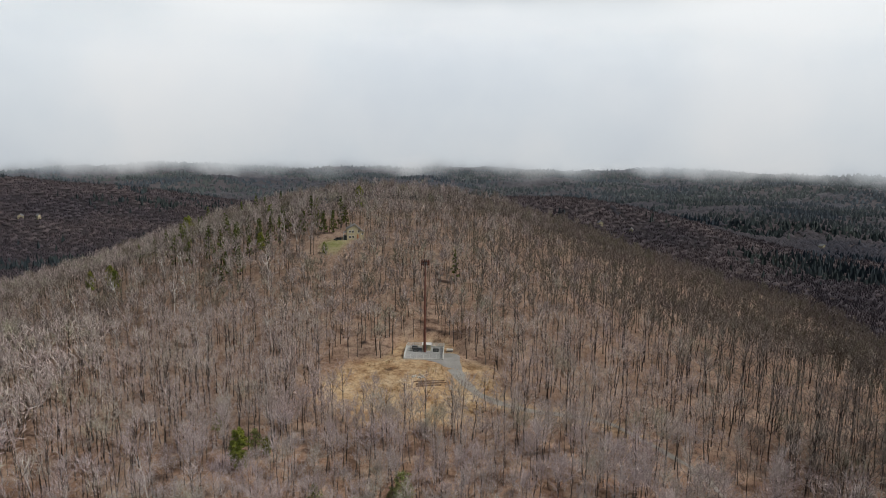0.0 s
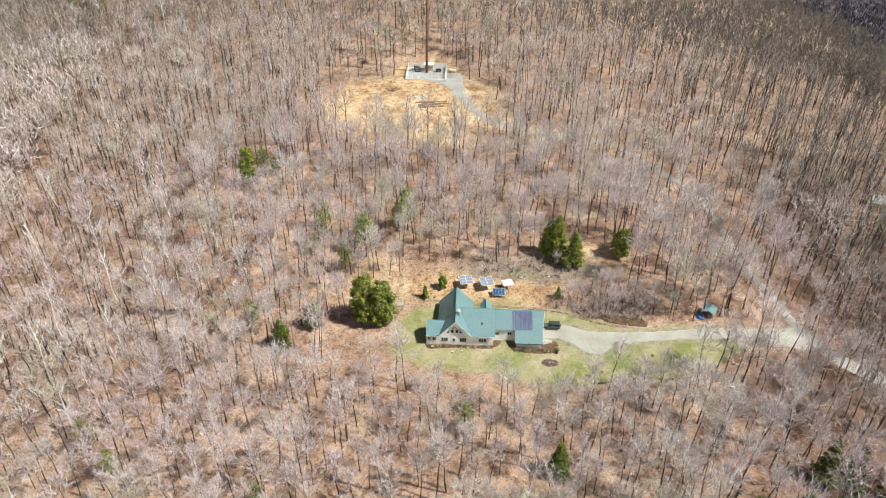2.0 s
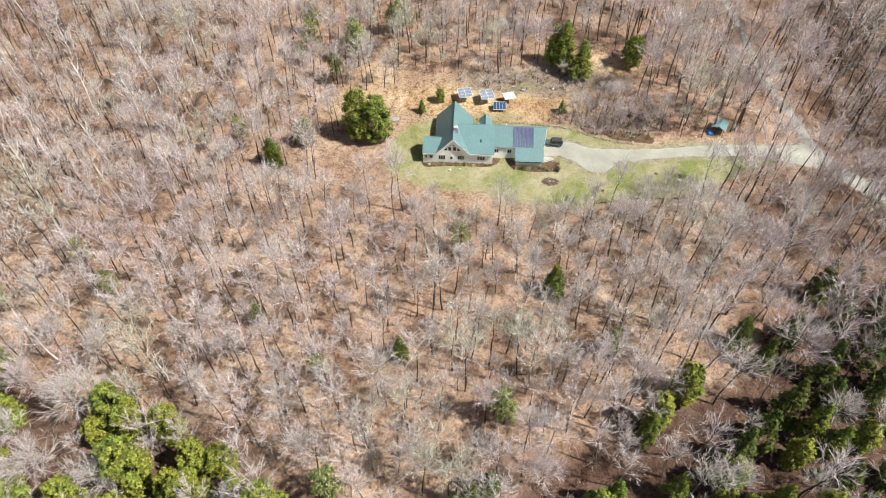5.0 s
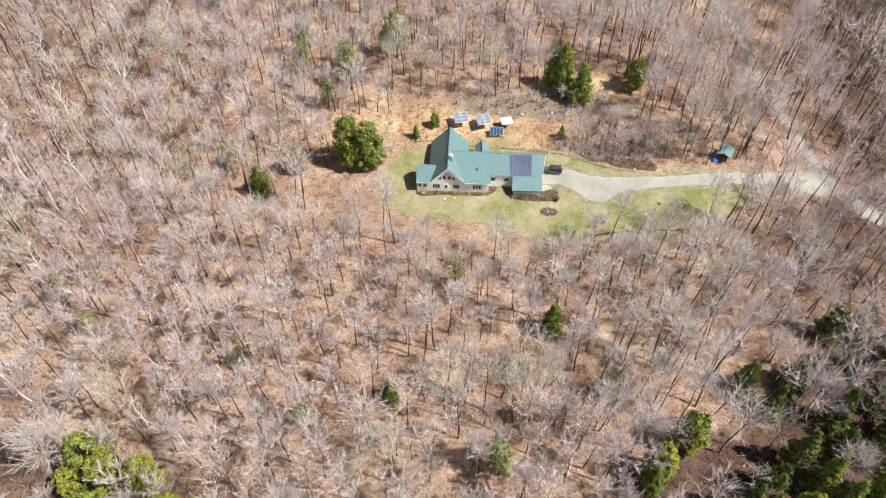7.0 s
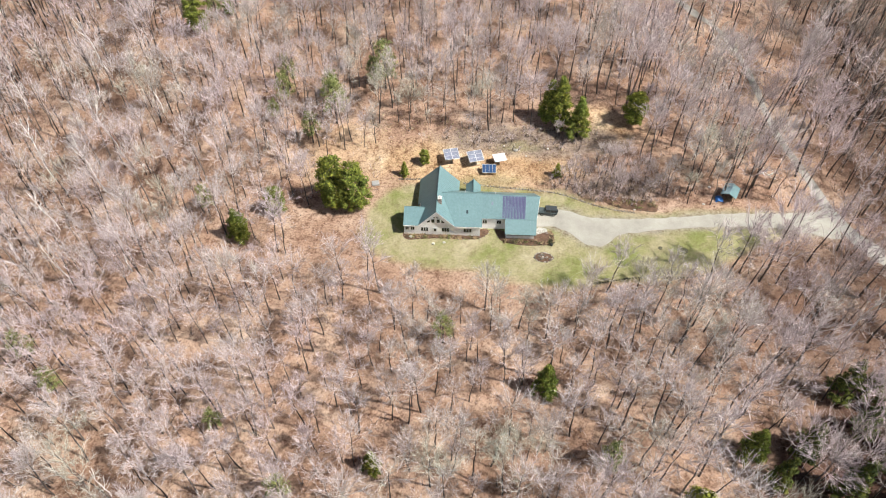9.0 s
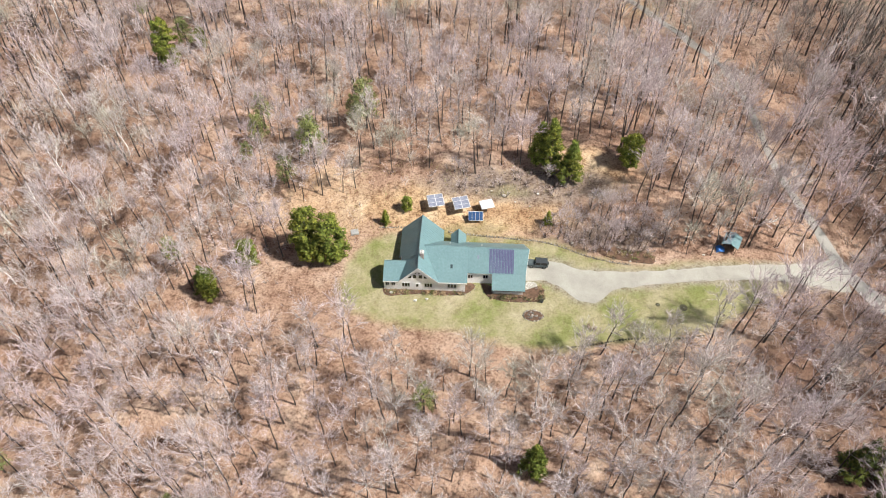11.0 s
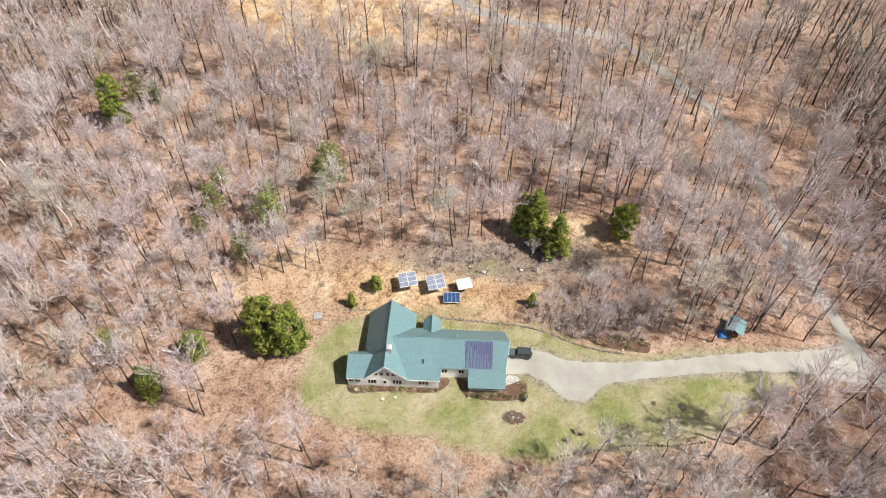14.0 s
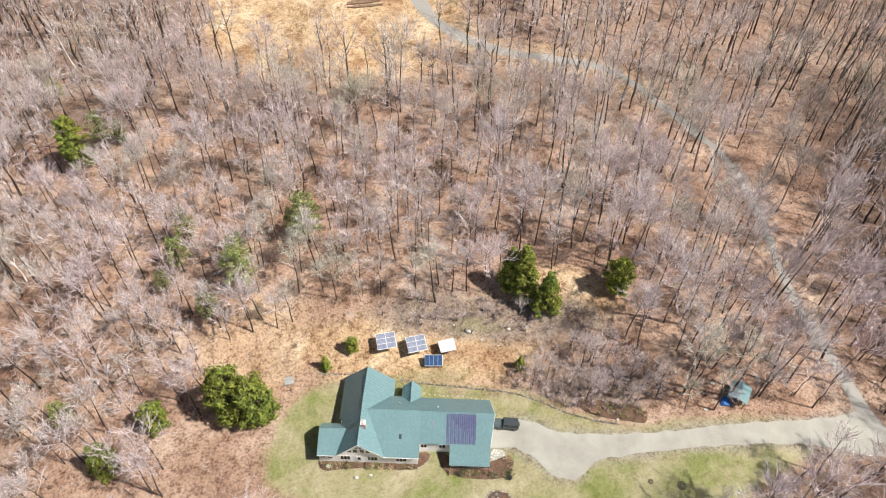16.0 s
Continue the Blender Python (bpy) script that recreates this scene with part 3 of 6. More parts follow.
def birch(seed, height):
    """A leaning white birch with a few pale limbs."""
    rng = np.random.RandomState(seed)
    b = Builder()
    lean = np.array([rng.uniform(-0.35, 0.1), rng.uniform(-0.05, 0.2), 1.0])
    bend = rng.normal(0, 0.014 * height, (6, 3)) * (1, 1, 0)
    stem = np.array([lean * height * 0.95 * k / 5 + bend[k] * (k > 0) - (0, 0, 0.3 * (k == 0)) for k in range(6)])
    b.limb(stem, [0.2, 0.175, 0.15, 0.12, 0.09, 0.04], 6, 0)
    for k in range(9):
        u = rng.uniform(0.35, 0.95) * 5
        i = min(int(u), 4)
        p = stem[i] + (stem[i + 1] - stem[i]) * (u - i)
        a = rng.uniform(0, 6.28)
        w = unit(np.array([math.cos(a), math.sin(a), rng.uniform(0.4, 1.3)]) + lean * 0.3)
        r = height * rng.uniform(0.14, 0.26)
        q = p + w * r * 0.5
        e = q + unit(w + np.array([0, 0, 0.5])) * r * 0.5
        b.limb(np.array([p, q, e]), [0.085, 0.06, 0.025], 4, 0)
        for j in range(7):
            s = q + (e - q) * rng.uniform(-0.5, 1)
            b.twig(s, s + unit(w + rng.normal(0, 0.5, 3)) * rng.uniform(0.6, 1.5), 0.05, rng, 1)
    return b.arrays()


def conifer(seed, height, radius, shape, leaf, count, lumps, low=0.08, thick=True):
    """Trunk (material 0), needle sprays laid over uneven lumps (material 1) and their hearts, coloured dark for the
    shade inside (material 2). shape: 'spire' or 'round'.
    """
    rng = np.random.RandomState(seed)
    b = Builder()
    b.limb(np.array([(0, 0, -0.4), (0.05, 0, height * 0.5), (0, 0.05, height * 0.96)]), [height * 0.02 + 0.05, height * 0.014, 0.02], 5, 0)
    for k in range(lumps):
        u = low + (1 - low) * (k + rng.uniform(0, 1)) / lumps
        w = (u - low) / (1 - low)
        if shape == "spire":
            r = radius * (1.03 - w) ** 0.8
        else:
            r = radius * math.sqrt(max(0.05, 1 - (1.45 * w - 0.5) ** 2)) * rng.uniform(0.75, 1.1)
        a = k * 2.4 + rng.normal(0, 0.3)
        out = np.array([math.cos(a), math.sin(a), 0.0])
        p0 = np.array([0, 0, u * height - 0.12 * r])
        size = (0.17 * r + 0.13 * radius) * rng.uniform(0.75, 1.3)
        tip = np.array([0, 0, u * height]) + out * max(0.0, r - size * 0.6) * rng.uniform(0.55, 1.0) + np.array([0, 0, rng.normal(0, 0.015 * height)])
        b.limb(np.array([p0, tip]), [0.05, 0.015], 3, 0)
        squash = np.array([1.0, 1.0, 0.72]) * size
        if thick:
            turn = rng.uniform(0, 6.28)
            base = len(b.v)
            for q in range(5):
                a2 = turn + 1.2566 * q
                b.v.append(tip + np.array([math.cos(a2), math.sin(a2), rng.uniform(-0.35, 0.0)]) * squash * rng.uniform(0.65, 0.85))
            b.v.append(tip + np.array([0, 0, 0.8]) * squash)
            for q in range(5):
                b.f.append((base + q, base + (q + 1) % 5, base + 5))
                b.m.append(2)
        for j in range(int(count / lumps * (0.45 + 0.9 * size / (0.25 * radius + 0.01)))):
            d = unit(rng.normal(0, 1, 3) + out * 0.5 + np.array([0, 0, 0.35]))
            c = tip + d * squash * (rng.uniform(0.75, 1.15) if thick else rng.uniform(0.2, 1.3))
            nrm = unit(d + rng.normal(0, 0.38, 3))
            along = unit(np.cross(nrm, rng.normal(size=3)))
            side = np.cross(nrm, along) * leaf * 0.34 * rng.uniform(0.7, 1.2)
            base = len(b.v)
            long = leaf * rng.uniform(0.6, 1.1)
            b.v += [c - side - along * long * 0.4, c + side - along * long * 0.4, c + along * long * 0.7 + nrm * leaf * rng.uniform(0.0, 0.35)]
            b.f.append((base, base + 1, base + 2))
            b.m.append(1)
    return b.arrays()


def brush(seed, height, stems, twigs):
    """A bare many-stemmed shrub."""
    rng = np.random.RandomState(seed)
    b = Builder()
    for k in range(stems):
        d = unit(np.array([rng.normal(0, 0.5), rng.normal(0, 0.5), 1.0]))
        e = d * height * rng.uniform(0.6, 1.0)
        b.twig(np.array([0, 0, -0.1]) + rng.normal(0, 0.15, 3) * (1, 1, 0), e, 0.04, rng, 0)
        for j in range(twigs):
            s = e * rng.uniform(0.3, 1.0)
            b.twig(s, s + unit(d + rng.normal(0, 0.6, 3)) * height * rng.uniform(0.2, 0.4), 0.022, rng, 1)
    return b.arrays()


def scatter(name, protos, places, mats, label, category="trees", flat=True):
    """Joins many turned and scaled trees into one mesh. places: rows x, y, z, turn, scale, kind."""
    V, F, I, base = [], [], [], 0
    for x, y, z, turn, s, kind in places:
        v, f, m = protos[int(kind)]
        c, sn = math.cos(turn) * s, math.sin(turn) * s
        w = np.empty((len(v), 3), np.float32)
        w[:, 0], w[:, 1], w[:, 2] = v[:, 0] * c - v[:, 1] * sn + x, v[:, 0] * sn + v[:, 1] * c + y, v[:, 2] * s + z
        V.append(w)
        F.append(f + base)
        I.append(m)
        base += len(v)
    ob = new(name, mesh_from(name, np.concatenate(V), np.concatenate(F), mats, None, np.concatenate(I), flat))
    return tagged(ob, label, category, kind="stuff")


def spots(x0, x1, y0, y1, gap, seed):
    """Jittered planting grid."""
    rng = np.random.RandomState(seed)
    X, Y = np.meshgrid(np.arange(x0, x1, gap), np.arange(y0, y1, gap))
    X = X.ravel() + rng.uniform(-0.48, 0.48, X.size) * gap
    Y = Y.ravel() + rng.uniform(-0.48, 0.48, Y.size) * gap
    return X, Y, rng


def in_sight(x, y, margin=26):
    """The fan of land that the flight looks over."""
    return np.abs(x - 12 + 0.02 * y) < margin + 0.7 * (y + 165)


EVERGREENS = {
    "yard": [(-16.2, 7.8, 0.3, 1.12), (-11.2, 6.6, 2.0, 1.08)],
    "low": [(-28.6, 4.6, 0.3, 0.85), (-35.2, -2.5, 1.3, 0.75), (54, 34.5, 0.5, 1.0)],
    "small": [(-0.8, 16.8, 0, 0.52), (34.8, 18.0, 1, 0.5)],
    "bush": [(3.7, 20.3, 0, 0.46)],
    "fir": [(35.6, 33.2, 0, 1.35), (33.4, 34.6, 2, 1.15), (40.0, 29.6, 1, 1.15), (29.4, -36.6, 0.4, 0.95), (65.4, -46.6, 1.0, 1.0), (-1.1, -52, 0.3, 0.7), (-34.9, -3.6, 0.3, 0.9)],
    "hill": [(-58.2, 58.5, 0, 1.12), (-52, 66, 1, 0.55), (-228, 284, 0, 1.1), (-213, 281, 1, 1.2), (-206, 274, 2, 1.0), (-205, 385, 0, 1.9), (-73, 395, 0.6, 1.5), (-74.4, 267, 0.2, 0.6), (-117, 281, 0.2, 1.0), (-137, 375, 0.2, 1.2), (-100, 367, 0.2, 1.2)],
    "thin": [(-7.6, 43.4, 0, 1.25), (-10.4, 44.2, 2, 0.8), (-18.4, 31, 1, 1.2), (-19.6, 35.6, 0.5, 1.0), (-23.4, 24.8, 2, 0.85), (-31.5, 41, 1.2, 0.9), (-31.2, 34.8, 2.2, 0.9), (-33.2, 30, 2.9, 0.6), (-54.6, 63.4, 1.1, 0.9), (-72.5, 80.4, 0.6, 0.8), (-11.3, -79.6, 0.5, 1.1), (-84.5, -43.9, 0.5, 0.9), (19.0, -65.0, 0.9, 0.9), (18.2, -64, 0.2, 1.0), (10.1, -27, 1.1, 0.85), (-69.5, -33.5, 1.6, 0.85), (-62, -40, 0.6, 0.75), (-16, -58, 0.6, 0.85), (40, -50, 0.4, 0.85), (-30, -46, 1.4, 0.65), (-44, 4, 0.3, 0.75)]}


def left_stand(x, y):
    """Metres inside the pine stand below the slope."""
    return -66 - 14 * smooth(-40, -12, x) + 8 * smooth(-55, -80, x) + 3 * waves(x, y, 20, 9) - y


def right_stand(x, y):
    """Metres inside the evergreens of the hollow."""
    return np.interp(x, STAND_X, STAND_Y) + 3 * waves(x, y, 20, 8) - y


def clear_of(x, y):
    """False in the yard, on the drives, behind the house and in the mast's clearing."""
    back = (np.hypot((x - 14) / 24, (y - 20) / 10.5) < 1) | (np.hypot((x + 8) / 13, (y - 14) / 10) < 1)
    brushy = np.hypot((x - 48) / 15, (y - 16) / 8) < 1
    gap = np.hypot((x - 45) / 10, (y - 31) / 8) < 1
    home = (np.hypot(x + 66, y - 284) < 17) | (np.hypot((x + 66) / 13, (y - 262) / 22) < 1) | ((np.abs(x - 8) < 22) & (y < 0) & (in_lawn(x, y) > -6.5 + 3 * waves(x, y, 9, 12)))
    home = home | (np.hypot(x - 151, (y - 71) / 1.4) < 8)
    home = home | (np.hypot((x + 15.5) / 7.5, (y + 3) / 13) < 1)
    for key, rows in EVERGREENS.items():
        if key != "thin":
            for ex, ey, turn, size in rows:
                home = home | (np.hypot(x - ex, (y - ey + 2.5 * size) / 1.7) < 3.7 * size)
    return ~((in_lawn(x, y) > -1.5) | (in_drive(x, y) > -2) | (to_road(x, y) < 2.6) | back | brushy | gap | home | (in_clearing(x, y) < 1))


SIZES = [(15.5, 3.2), (14, 2.9), (17.5, 3.4), (12, 2.6), (15, 4.2), (16.5, 2.9), (10, 2.3), (18, 4.5)]
HARDWOODS = [bare_tree(100 + k, h, r, 10, 7, 10, width=0.028, stout=0.2) for k, (h, r) in enumerate(SIZES)]
MID_HARDWOODS = [bare_tree(150 + k, h, r * 1.1, 8, 5, 4, 4, False, 0.04, 0.42) for k, (h, r) in enumerate(SIZES)]
FAR_HARDWOODS = [bare_tree(200 + k, h, r, 7, 5, 2, 3, False, 0.13, 0.36) for k, (h, r) in enumerate([(16, 4.0), (18, 4.3), (14, 3.7), (17, 4.7)])]
BROAD_HARDWOODS = [bare_tree(250 + k, h, r, 16, 11, 12, 5, True, 0.027, 0.34, 0.24) for k, (h, r) in enumerate([(15, 5.0), (13, 4.2)])]
BIRCHES = [birch(300 + k, h) for k, h in enumerate((17, 14, 19, 12))]
SPIRES = [conifer(400 + k, h, r, "spire", 0.42, 1500, 60) for k, (h, r) in enumerate([(10, 3.1), (8, 2.4), (12, 2.9)])]
ROUNDS = [conifer(420 + k, h, r, "round", 0.5, 1900, 56) for k, (h, r) in enumerate([(11, 2.9), (9, 3.0), (12, 3.7)])]
SPARSE = [conifer(440 + k, h, r, "round", 0.4, 1000, 34, 0.3, False) for k, (h, r) in enumerate([(11, 2.9), (9, 2.6)])]
HEMLOCKS = [conifer(450 + k, h, r, "spire", 0.62, 640, 40) for k, (h, r) in enumerate([(12, 3.0), (10, 3.3)])]
LOW_SPIRES = [conifer(460 + k, h, r, "spire", 0.95, 170, 22) for k, (h, r) in enumerate([(14, 2.6), (10, 2.2)])]
TUFTS = [brush(560 + k, 0.8, 6, 1) for k in range(3)]
SAPLINGS = [brush(520 + k, h, 4, 5) for k, h in enumerate((2.2, 3.4, 1.6, 2.8))]
BRUSH = [brush(480 + k, h, 9, 7) for k, h in enumerate((2.2, 3.0, 1.5))]


def tree_thing(name, arrays, mats, label, category, group, trunk_label=""):
    """One tree as a thing: an Empty at its foot with its trunk and its crown."""
    v, f, m = arrays
    ob = tagged(new(name), label, category, group)
    for key, part_name in ((0, "trunk"), (1, "crown")):
        pick = m == 0 if key == 0 else m > 0
        g = f[pick]
        used, inv = np.unique(g, return_inverse=True)
        me = mesh_from(part_name, v[used], inv.reshape(-1, 3), mats[key:] if key else mats[:1], None, m[pick] - key)
        child = new(part_name, me)
        child.parent = ob
    return ob


def plant(arrays, mats, name, label, category, group, rows):
    """Copies of one kind of tree at rows of x, y, turn, scale."""
    first = None
    for x, y, turn, s in rows:
        m = pose(x, y, float(terrain(x, y)), 0, 0, math.degrees(turn))
        if first is None:
            first = tree_thing(name, arrays, mats, label, category, group)
            first.matrix_basis = m
            first.scale = (s, s, s)
        else:
            copy_thing(first, m).scale = (s, s, s)


def build_woods():
    x, y, rng = spots(-275, 295, -112, 178, 4.5, 31)
    keep = clear_of(x, y) & in_sight(x, y)
    stand = (left_stand(x, y) > -1) | ((x > 20) & (right_stand(x, y) > -1))
    keep &= ~stand | (rng.uniform(0, 1, x.size) < np.where(x < 20, 0.35, 0.25))
    keep &= rng.uniform(0, 1, x.size) > 0.36 * smooth(45, 75, y) + 0.12 * smooth(40, 80, x)
    x, y = x[keep], y[keep]
    kind = rng.randint(0, len(HARDWOODS), x.size)
    near_yard = np.hypot((x - 25) / 1.6, y)
    size = rng.uniform(0.72, 1.15, x.size) * (1 + 0.26 * np.maximum(smooth(40, 80, y), smooth(25, 70, x)))
    rows = np.stack([x, y, terrain(x, y), rng.uniform(0, 6.28, x.size), size, kind], 1)
    rng2 = np.random.RandomState(35)
    order = np.argsort(near_yard)
    chosen, rest = rows[order[:300]], rows[order[300:]]
    for k in range(len(HARDWOODS)):
        mine = chosen[chosen[:, 5] == k]
        tall = SIZES[k][0]
        word = "tall" if tall > 15.5 else "slender young" if tall < 12.5 else "medium-sized"
        # shade-darkened twig colour for a share of trees that grows to the right
        for dark, mats in ((0, (M_BARK, M_TWIG)), (1, (M_BARK, M_TWIG_SHADED))):
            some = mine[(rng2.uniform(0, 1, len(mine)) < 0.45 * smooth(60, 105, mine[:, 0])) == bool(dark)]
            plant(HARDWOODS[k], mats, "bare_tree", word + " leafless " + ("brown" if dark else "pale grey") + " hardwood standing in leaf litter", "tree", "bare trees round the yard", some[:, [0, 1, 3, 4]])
    # right-hand woods get the shade-darkened twigs in place of cloud shade
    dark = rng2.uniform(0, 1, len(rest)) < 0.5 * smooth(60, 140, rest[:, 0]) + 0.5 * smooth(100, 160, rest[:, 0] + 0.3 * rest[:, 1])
    near = (rest[:, 1] < 84) & (np.abs(rest[:, 0] - 12) < 92)
    outer = np.abs(rest[:, 0] - 12) > 130 + 0.2 * rest[:, 1]
    rest[outer, 5] = rest[outer, 5] % 4
    for pick, kinds in ((near, HARDWOODS), (~near & ~outer, MID_HARDWOODS), (outer, FAR_HARDWOODS)):
        high = rest[:, 1] > 66
        bark = M_BARK_HILL if kinds is FAR_HARDWOODS else M_BARK
        scatter("bare_woodland", kinds, rest[pick & ~dark & ~high], [M_BARK, M_TWIG], "leafless pale grey hardwood trees on a leaf-strewn slope")
        if (pick & ~dark & high).any():
            scatter("tan_woodland", kinds, rest[pick & ~dark & high], [bark, M_TWIG_WARM], "leafless tan-grey hardwood trees below the mast")
        scatter("shade_toned_woodland", kinds, rest[pick & dark], [bark, M_TWIG_HILL if kinds is FAR_HARDWOODS else M_TWIG_SHADED], "leafless brown hardwood trees on a leaf-strewn slope, twigs darkened for shade")
    x, y, rng = spots(-420, 420, 178, 478, 6.7, 32)
    keep = in_sight(x, y) & (terrain(x, y) > -40) & clear_of(x, y)
    x, y = x[keep], y[keep]
    rows2 = np.stack([x, y, terrain(x, y), rng.uniform(0, 6.28, x.size), rng.uniform(0.75, 1.2, x.size), rng.randint(0, 4, x.size)], 1)
    # cloud shade on the right flank is carried by darker twig colour
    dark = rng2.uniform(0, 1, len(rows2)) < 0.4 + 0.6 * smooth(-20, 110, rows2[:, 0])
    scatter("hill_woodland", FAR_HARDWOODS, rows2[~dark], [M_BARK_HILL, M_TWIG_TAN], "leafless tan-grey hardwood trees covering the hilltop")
    scatter("shade_toned_hill_woodland", FAR_HARDWOODS, rows2[dark], [M_BARK_HILL, M_TWIG_HILL], "leafless brown hardwood trees covering the hilltop, twigs darkened for shade")
    x, y, rng = spots(-240, 40, 190, 480, 11, 33)
    want = waves(x, y, 90, 34) + 1.7 * bell(x, y, -150, 330, 70, 90) + rng.normal(0, 0.3, x.size) > 1.3
    x, y = x[want & clear_of(x, y)], y[want & clear_of(x, y)]
    rows3 = np.stack([x, y, terrain(x, y), rng.uniform(0, 6.28, x.size), rng.uniform(0.9, 1.6, x.size), rng.randint(0, 2, x.size)], 1)
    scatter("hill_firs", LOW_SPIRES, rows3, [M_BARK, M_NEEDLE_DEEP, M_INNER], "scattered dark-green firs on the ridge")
    x, y, rng = spots(90, 165, -48, 110, 7, 36)
    keep = clear_of(x, y) & in_sight(x, y) & (in_lawn(x, y) < -5) & (to_road(x, y) > 3) & (right_stand(x, y) < 0) & (rng.uniform(0, 1, x.size) < smooth(92, 120, x))
    x, y = x[keep], y[keep]
    rows4 = np.stack([x, y, terrain(x, y), rng.uniform(0, 6.28, x.size), rng.uniform(0.8, 1.3, x.size), rng.randint(0, 8, x.size)], 1)
    scatter("dark_woodland", MID_HARDWOODS, rows4, [M_BARK, M_TWIG_SHADED], "close-set dark-stemmed leafless trees beyond the drive, twigs darkened for shade")
    broad = [(-57.6, -67.4, 0.4, 1.1), (-68.8, -63.1, 1.9, 1.0), (-49.5, -79.5, 0.9, 0.85), (-43.8, -72.3, 2.6, 0.42), (-60.3, -79, 3.3, 1.0), (78.3, -49.4, 1.2, 0.95), (80.1, -62, 4.0, 0.8), (59.3, -74.2, 5.0, 0.65), (72.1, -75.1, 2.2, 0.65), (-16.5, -73.9, 1.4, 0.95), (3.1, -74.9, 3.0, 0.9), (-2.9, -62.3, 0.8, 0.75), (27.7, -48.1, 2.0, 0.85), (-33.8, -54, 5.5, 0.7), (25, -76, 1.0, 0.8), (40, -70, 3.6, 0.65), (-38, -62, 2.5, 0.7)]
    for k in range(2):
        plant(BROAD_HARDWOODS[k], (M_BARK, M_TWIG), "bare_tree", "broad pale-limbed leafless hardwood beside the evergreens", "tree", "broad bare trees in the hollow", broad[k::2])


def build_saplings():
    """Thin young growth between the trees."""
    x, y, rng = spots(-120, 140, -105, 115, 2.8, 42)
    keep = clear_of(x, y) & in_sight(x, y) & (rng.uniform(0, 1, x.size) < 0.75)
    x, y = x[keep], y[keep]
    rows = np.stack([x, y, terrain(x, y), rng.uniform(0, 6.28, x.size), rng.uniform(0.5, 1.5, x.size), rng.randint(0, 4, x.size)], 1)
    x, y, rng = spots(-34, -6, -18, 30, 2.1, 47)
    keep = ~clear_of(x, y) & (in_lawn(x, y) < -1) & (np.hypot(x + 13.7, y - 6.5) > 7) & (rng.uniform(0, 1, x.size) < 0.6)
    x, y = x[keep], y[keep]
    rows = np.concatenate([rows, np.stack([x, y, terrain(x, y), rng.uniform(0, 6.28, x.size), rng.uniform(0.4, 0.95, x.size), rng.randint(0, 4, x.size)], 1)])
    scatter("saplings", SAPLINGS, rows, [M_BARK, M_TWIG], "thin leafless saplings and brush on the forest floor", "saplings")


def build_brush():
    x, y, rng = spots(-10, 66, 9, 34, 1.5, 41)
    a = (np.hypot((x - 48) / 15, (y - 16.5) / 6.5) < 1) & (in_lawn(x, y) < -1)
    b = (np.hypot((x - 27) / 20, (y - 29) / 4.5) < 1) & (rng.uniform(0, 1, x.size) < 0.4)
    x, y = x[a | b], y[a | b]
    keep = in_drive(x, y) < -1.5
    x, y = x[keep], y[keep]
    rows = np.stack([x, y, terrain(x, y), rng.uniform(0, 6.28, x.size), rng.uniform(0.6, 1.3, x.size), rng.randint(0, 3, x.size)], 1)
    shrubs = []
    r = np.random.RandomState(43)
    while len(shrubs) < 34:
        sx, sy = r.uniform(36, 62), r.uniform(11, 24)
        if np.hypot((sx - 49) / 13, (sy - 17) / 6) < 1 and in_lawn(np.array(sx), np.array(sy)) < -1.2 and in_drive(np.array(sx), np.array(sy)) < -2:
            shrubs.append((sx, sy, r.uniform(0, 6.28), r.uniform(0.34, 0.62)))
    while len(shrubs) < 48:
        sx, sy = r.uniform(-4, 36), r.uniform(25, 33)
        shrubs.append((sx, sy, r.uniform(0, 6.28), r.uniform(0.22, 0.4)))
    for k in range(3):
        plant(HARDWOODS[(4, 1, 7)[k]], (M_BARK, M_TWIG), "bare_shrub", "pale grey leafless shrub on the bank", "shrub", "shrubs on the bank", shrubs[k::3])
    x2, y2, r = spots(-12, 46, 14.5, 35, 0.95, 44)
    keep = (in_lawn(x2, y2) < -0.6) & (r.uniform(0, 1, x2.size) < 0.62) & ((x2 < 36) | (y2 > 25))
    x2, y2 = x2[keep], y2[keep]
    tufts = np.stack([x2, y2, terrain(x2, y2), r.uniform(0, 6.28, x2.size), r.uniform(0.35, 1.0, x2.size), r.randint(0, 3, x2.size)], 1)
    scatter("dry_grass", TUFTS, tufts, [M_DRY, M_DRY], "dry straw-coloured grass and stalks on the bank", "grass")
    x3, y3, r = spots(-46, 22, 100, 150, 1.7, 45)
    keep = (in_clearing(x3, y3) < 1.05) & (waves(x3, y3, 16, 46) + r.normal(0, 0.2, x3.size) > 0.35) & (to_road(x3, y3) > 4) & (y3 < 146)
    x3, y3 = x3[keep], y3[keep]
    stems = np.stack([x3, y3, terrain(x3, y3), r.uniform(0, 6.28, x3.size), r.uniform(0.3, 0.75, x3.size), r.randint(0, 3, x3.size)], 1)
    scatter("rusty_brush", BRUSH, stems, [M_RUST_TWIG, M_DRY], "low rust-coloured brush in the straw clearing", "brush")
    scatter("brush", BRUSH, rows, [M_BARK, M_TWIG], "tangled bare grey shrubs on the bank behind the house", "shrubs")


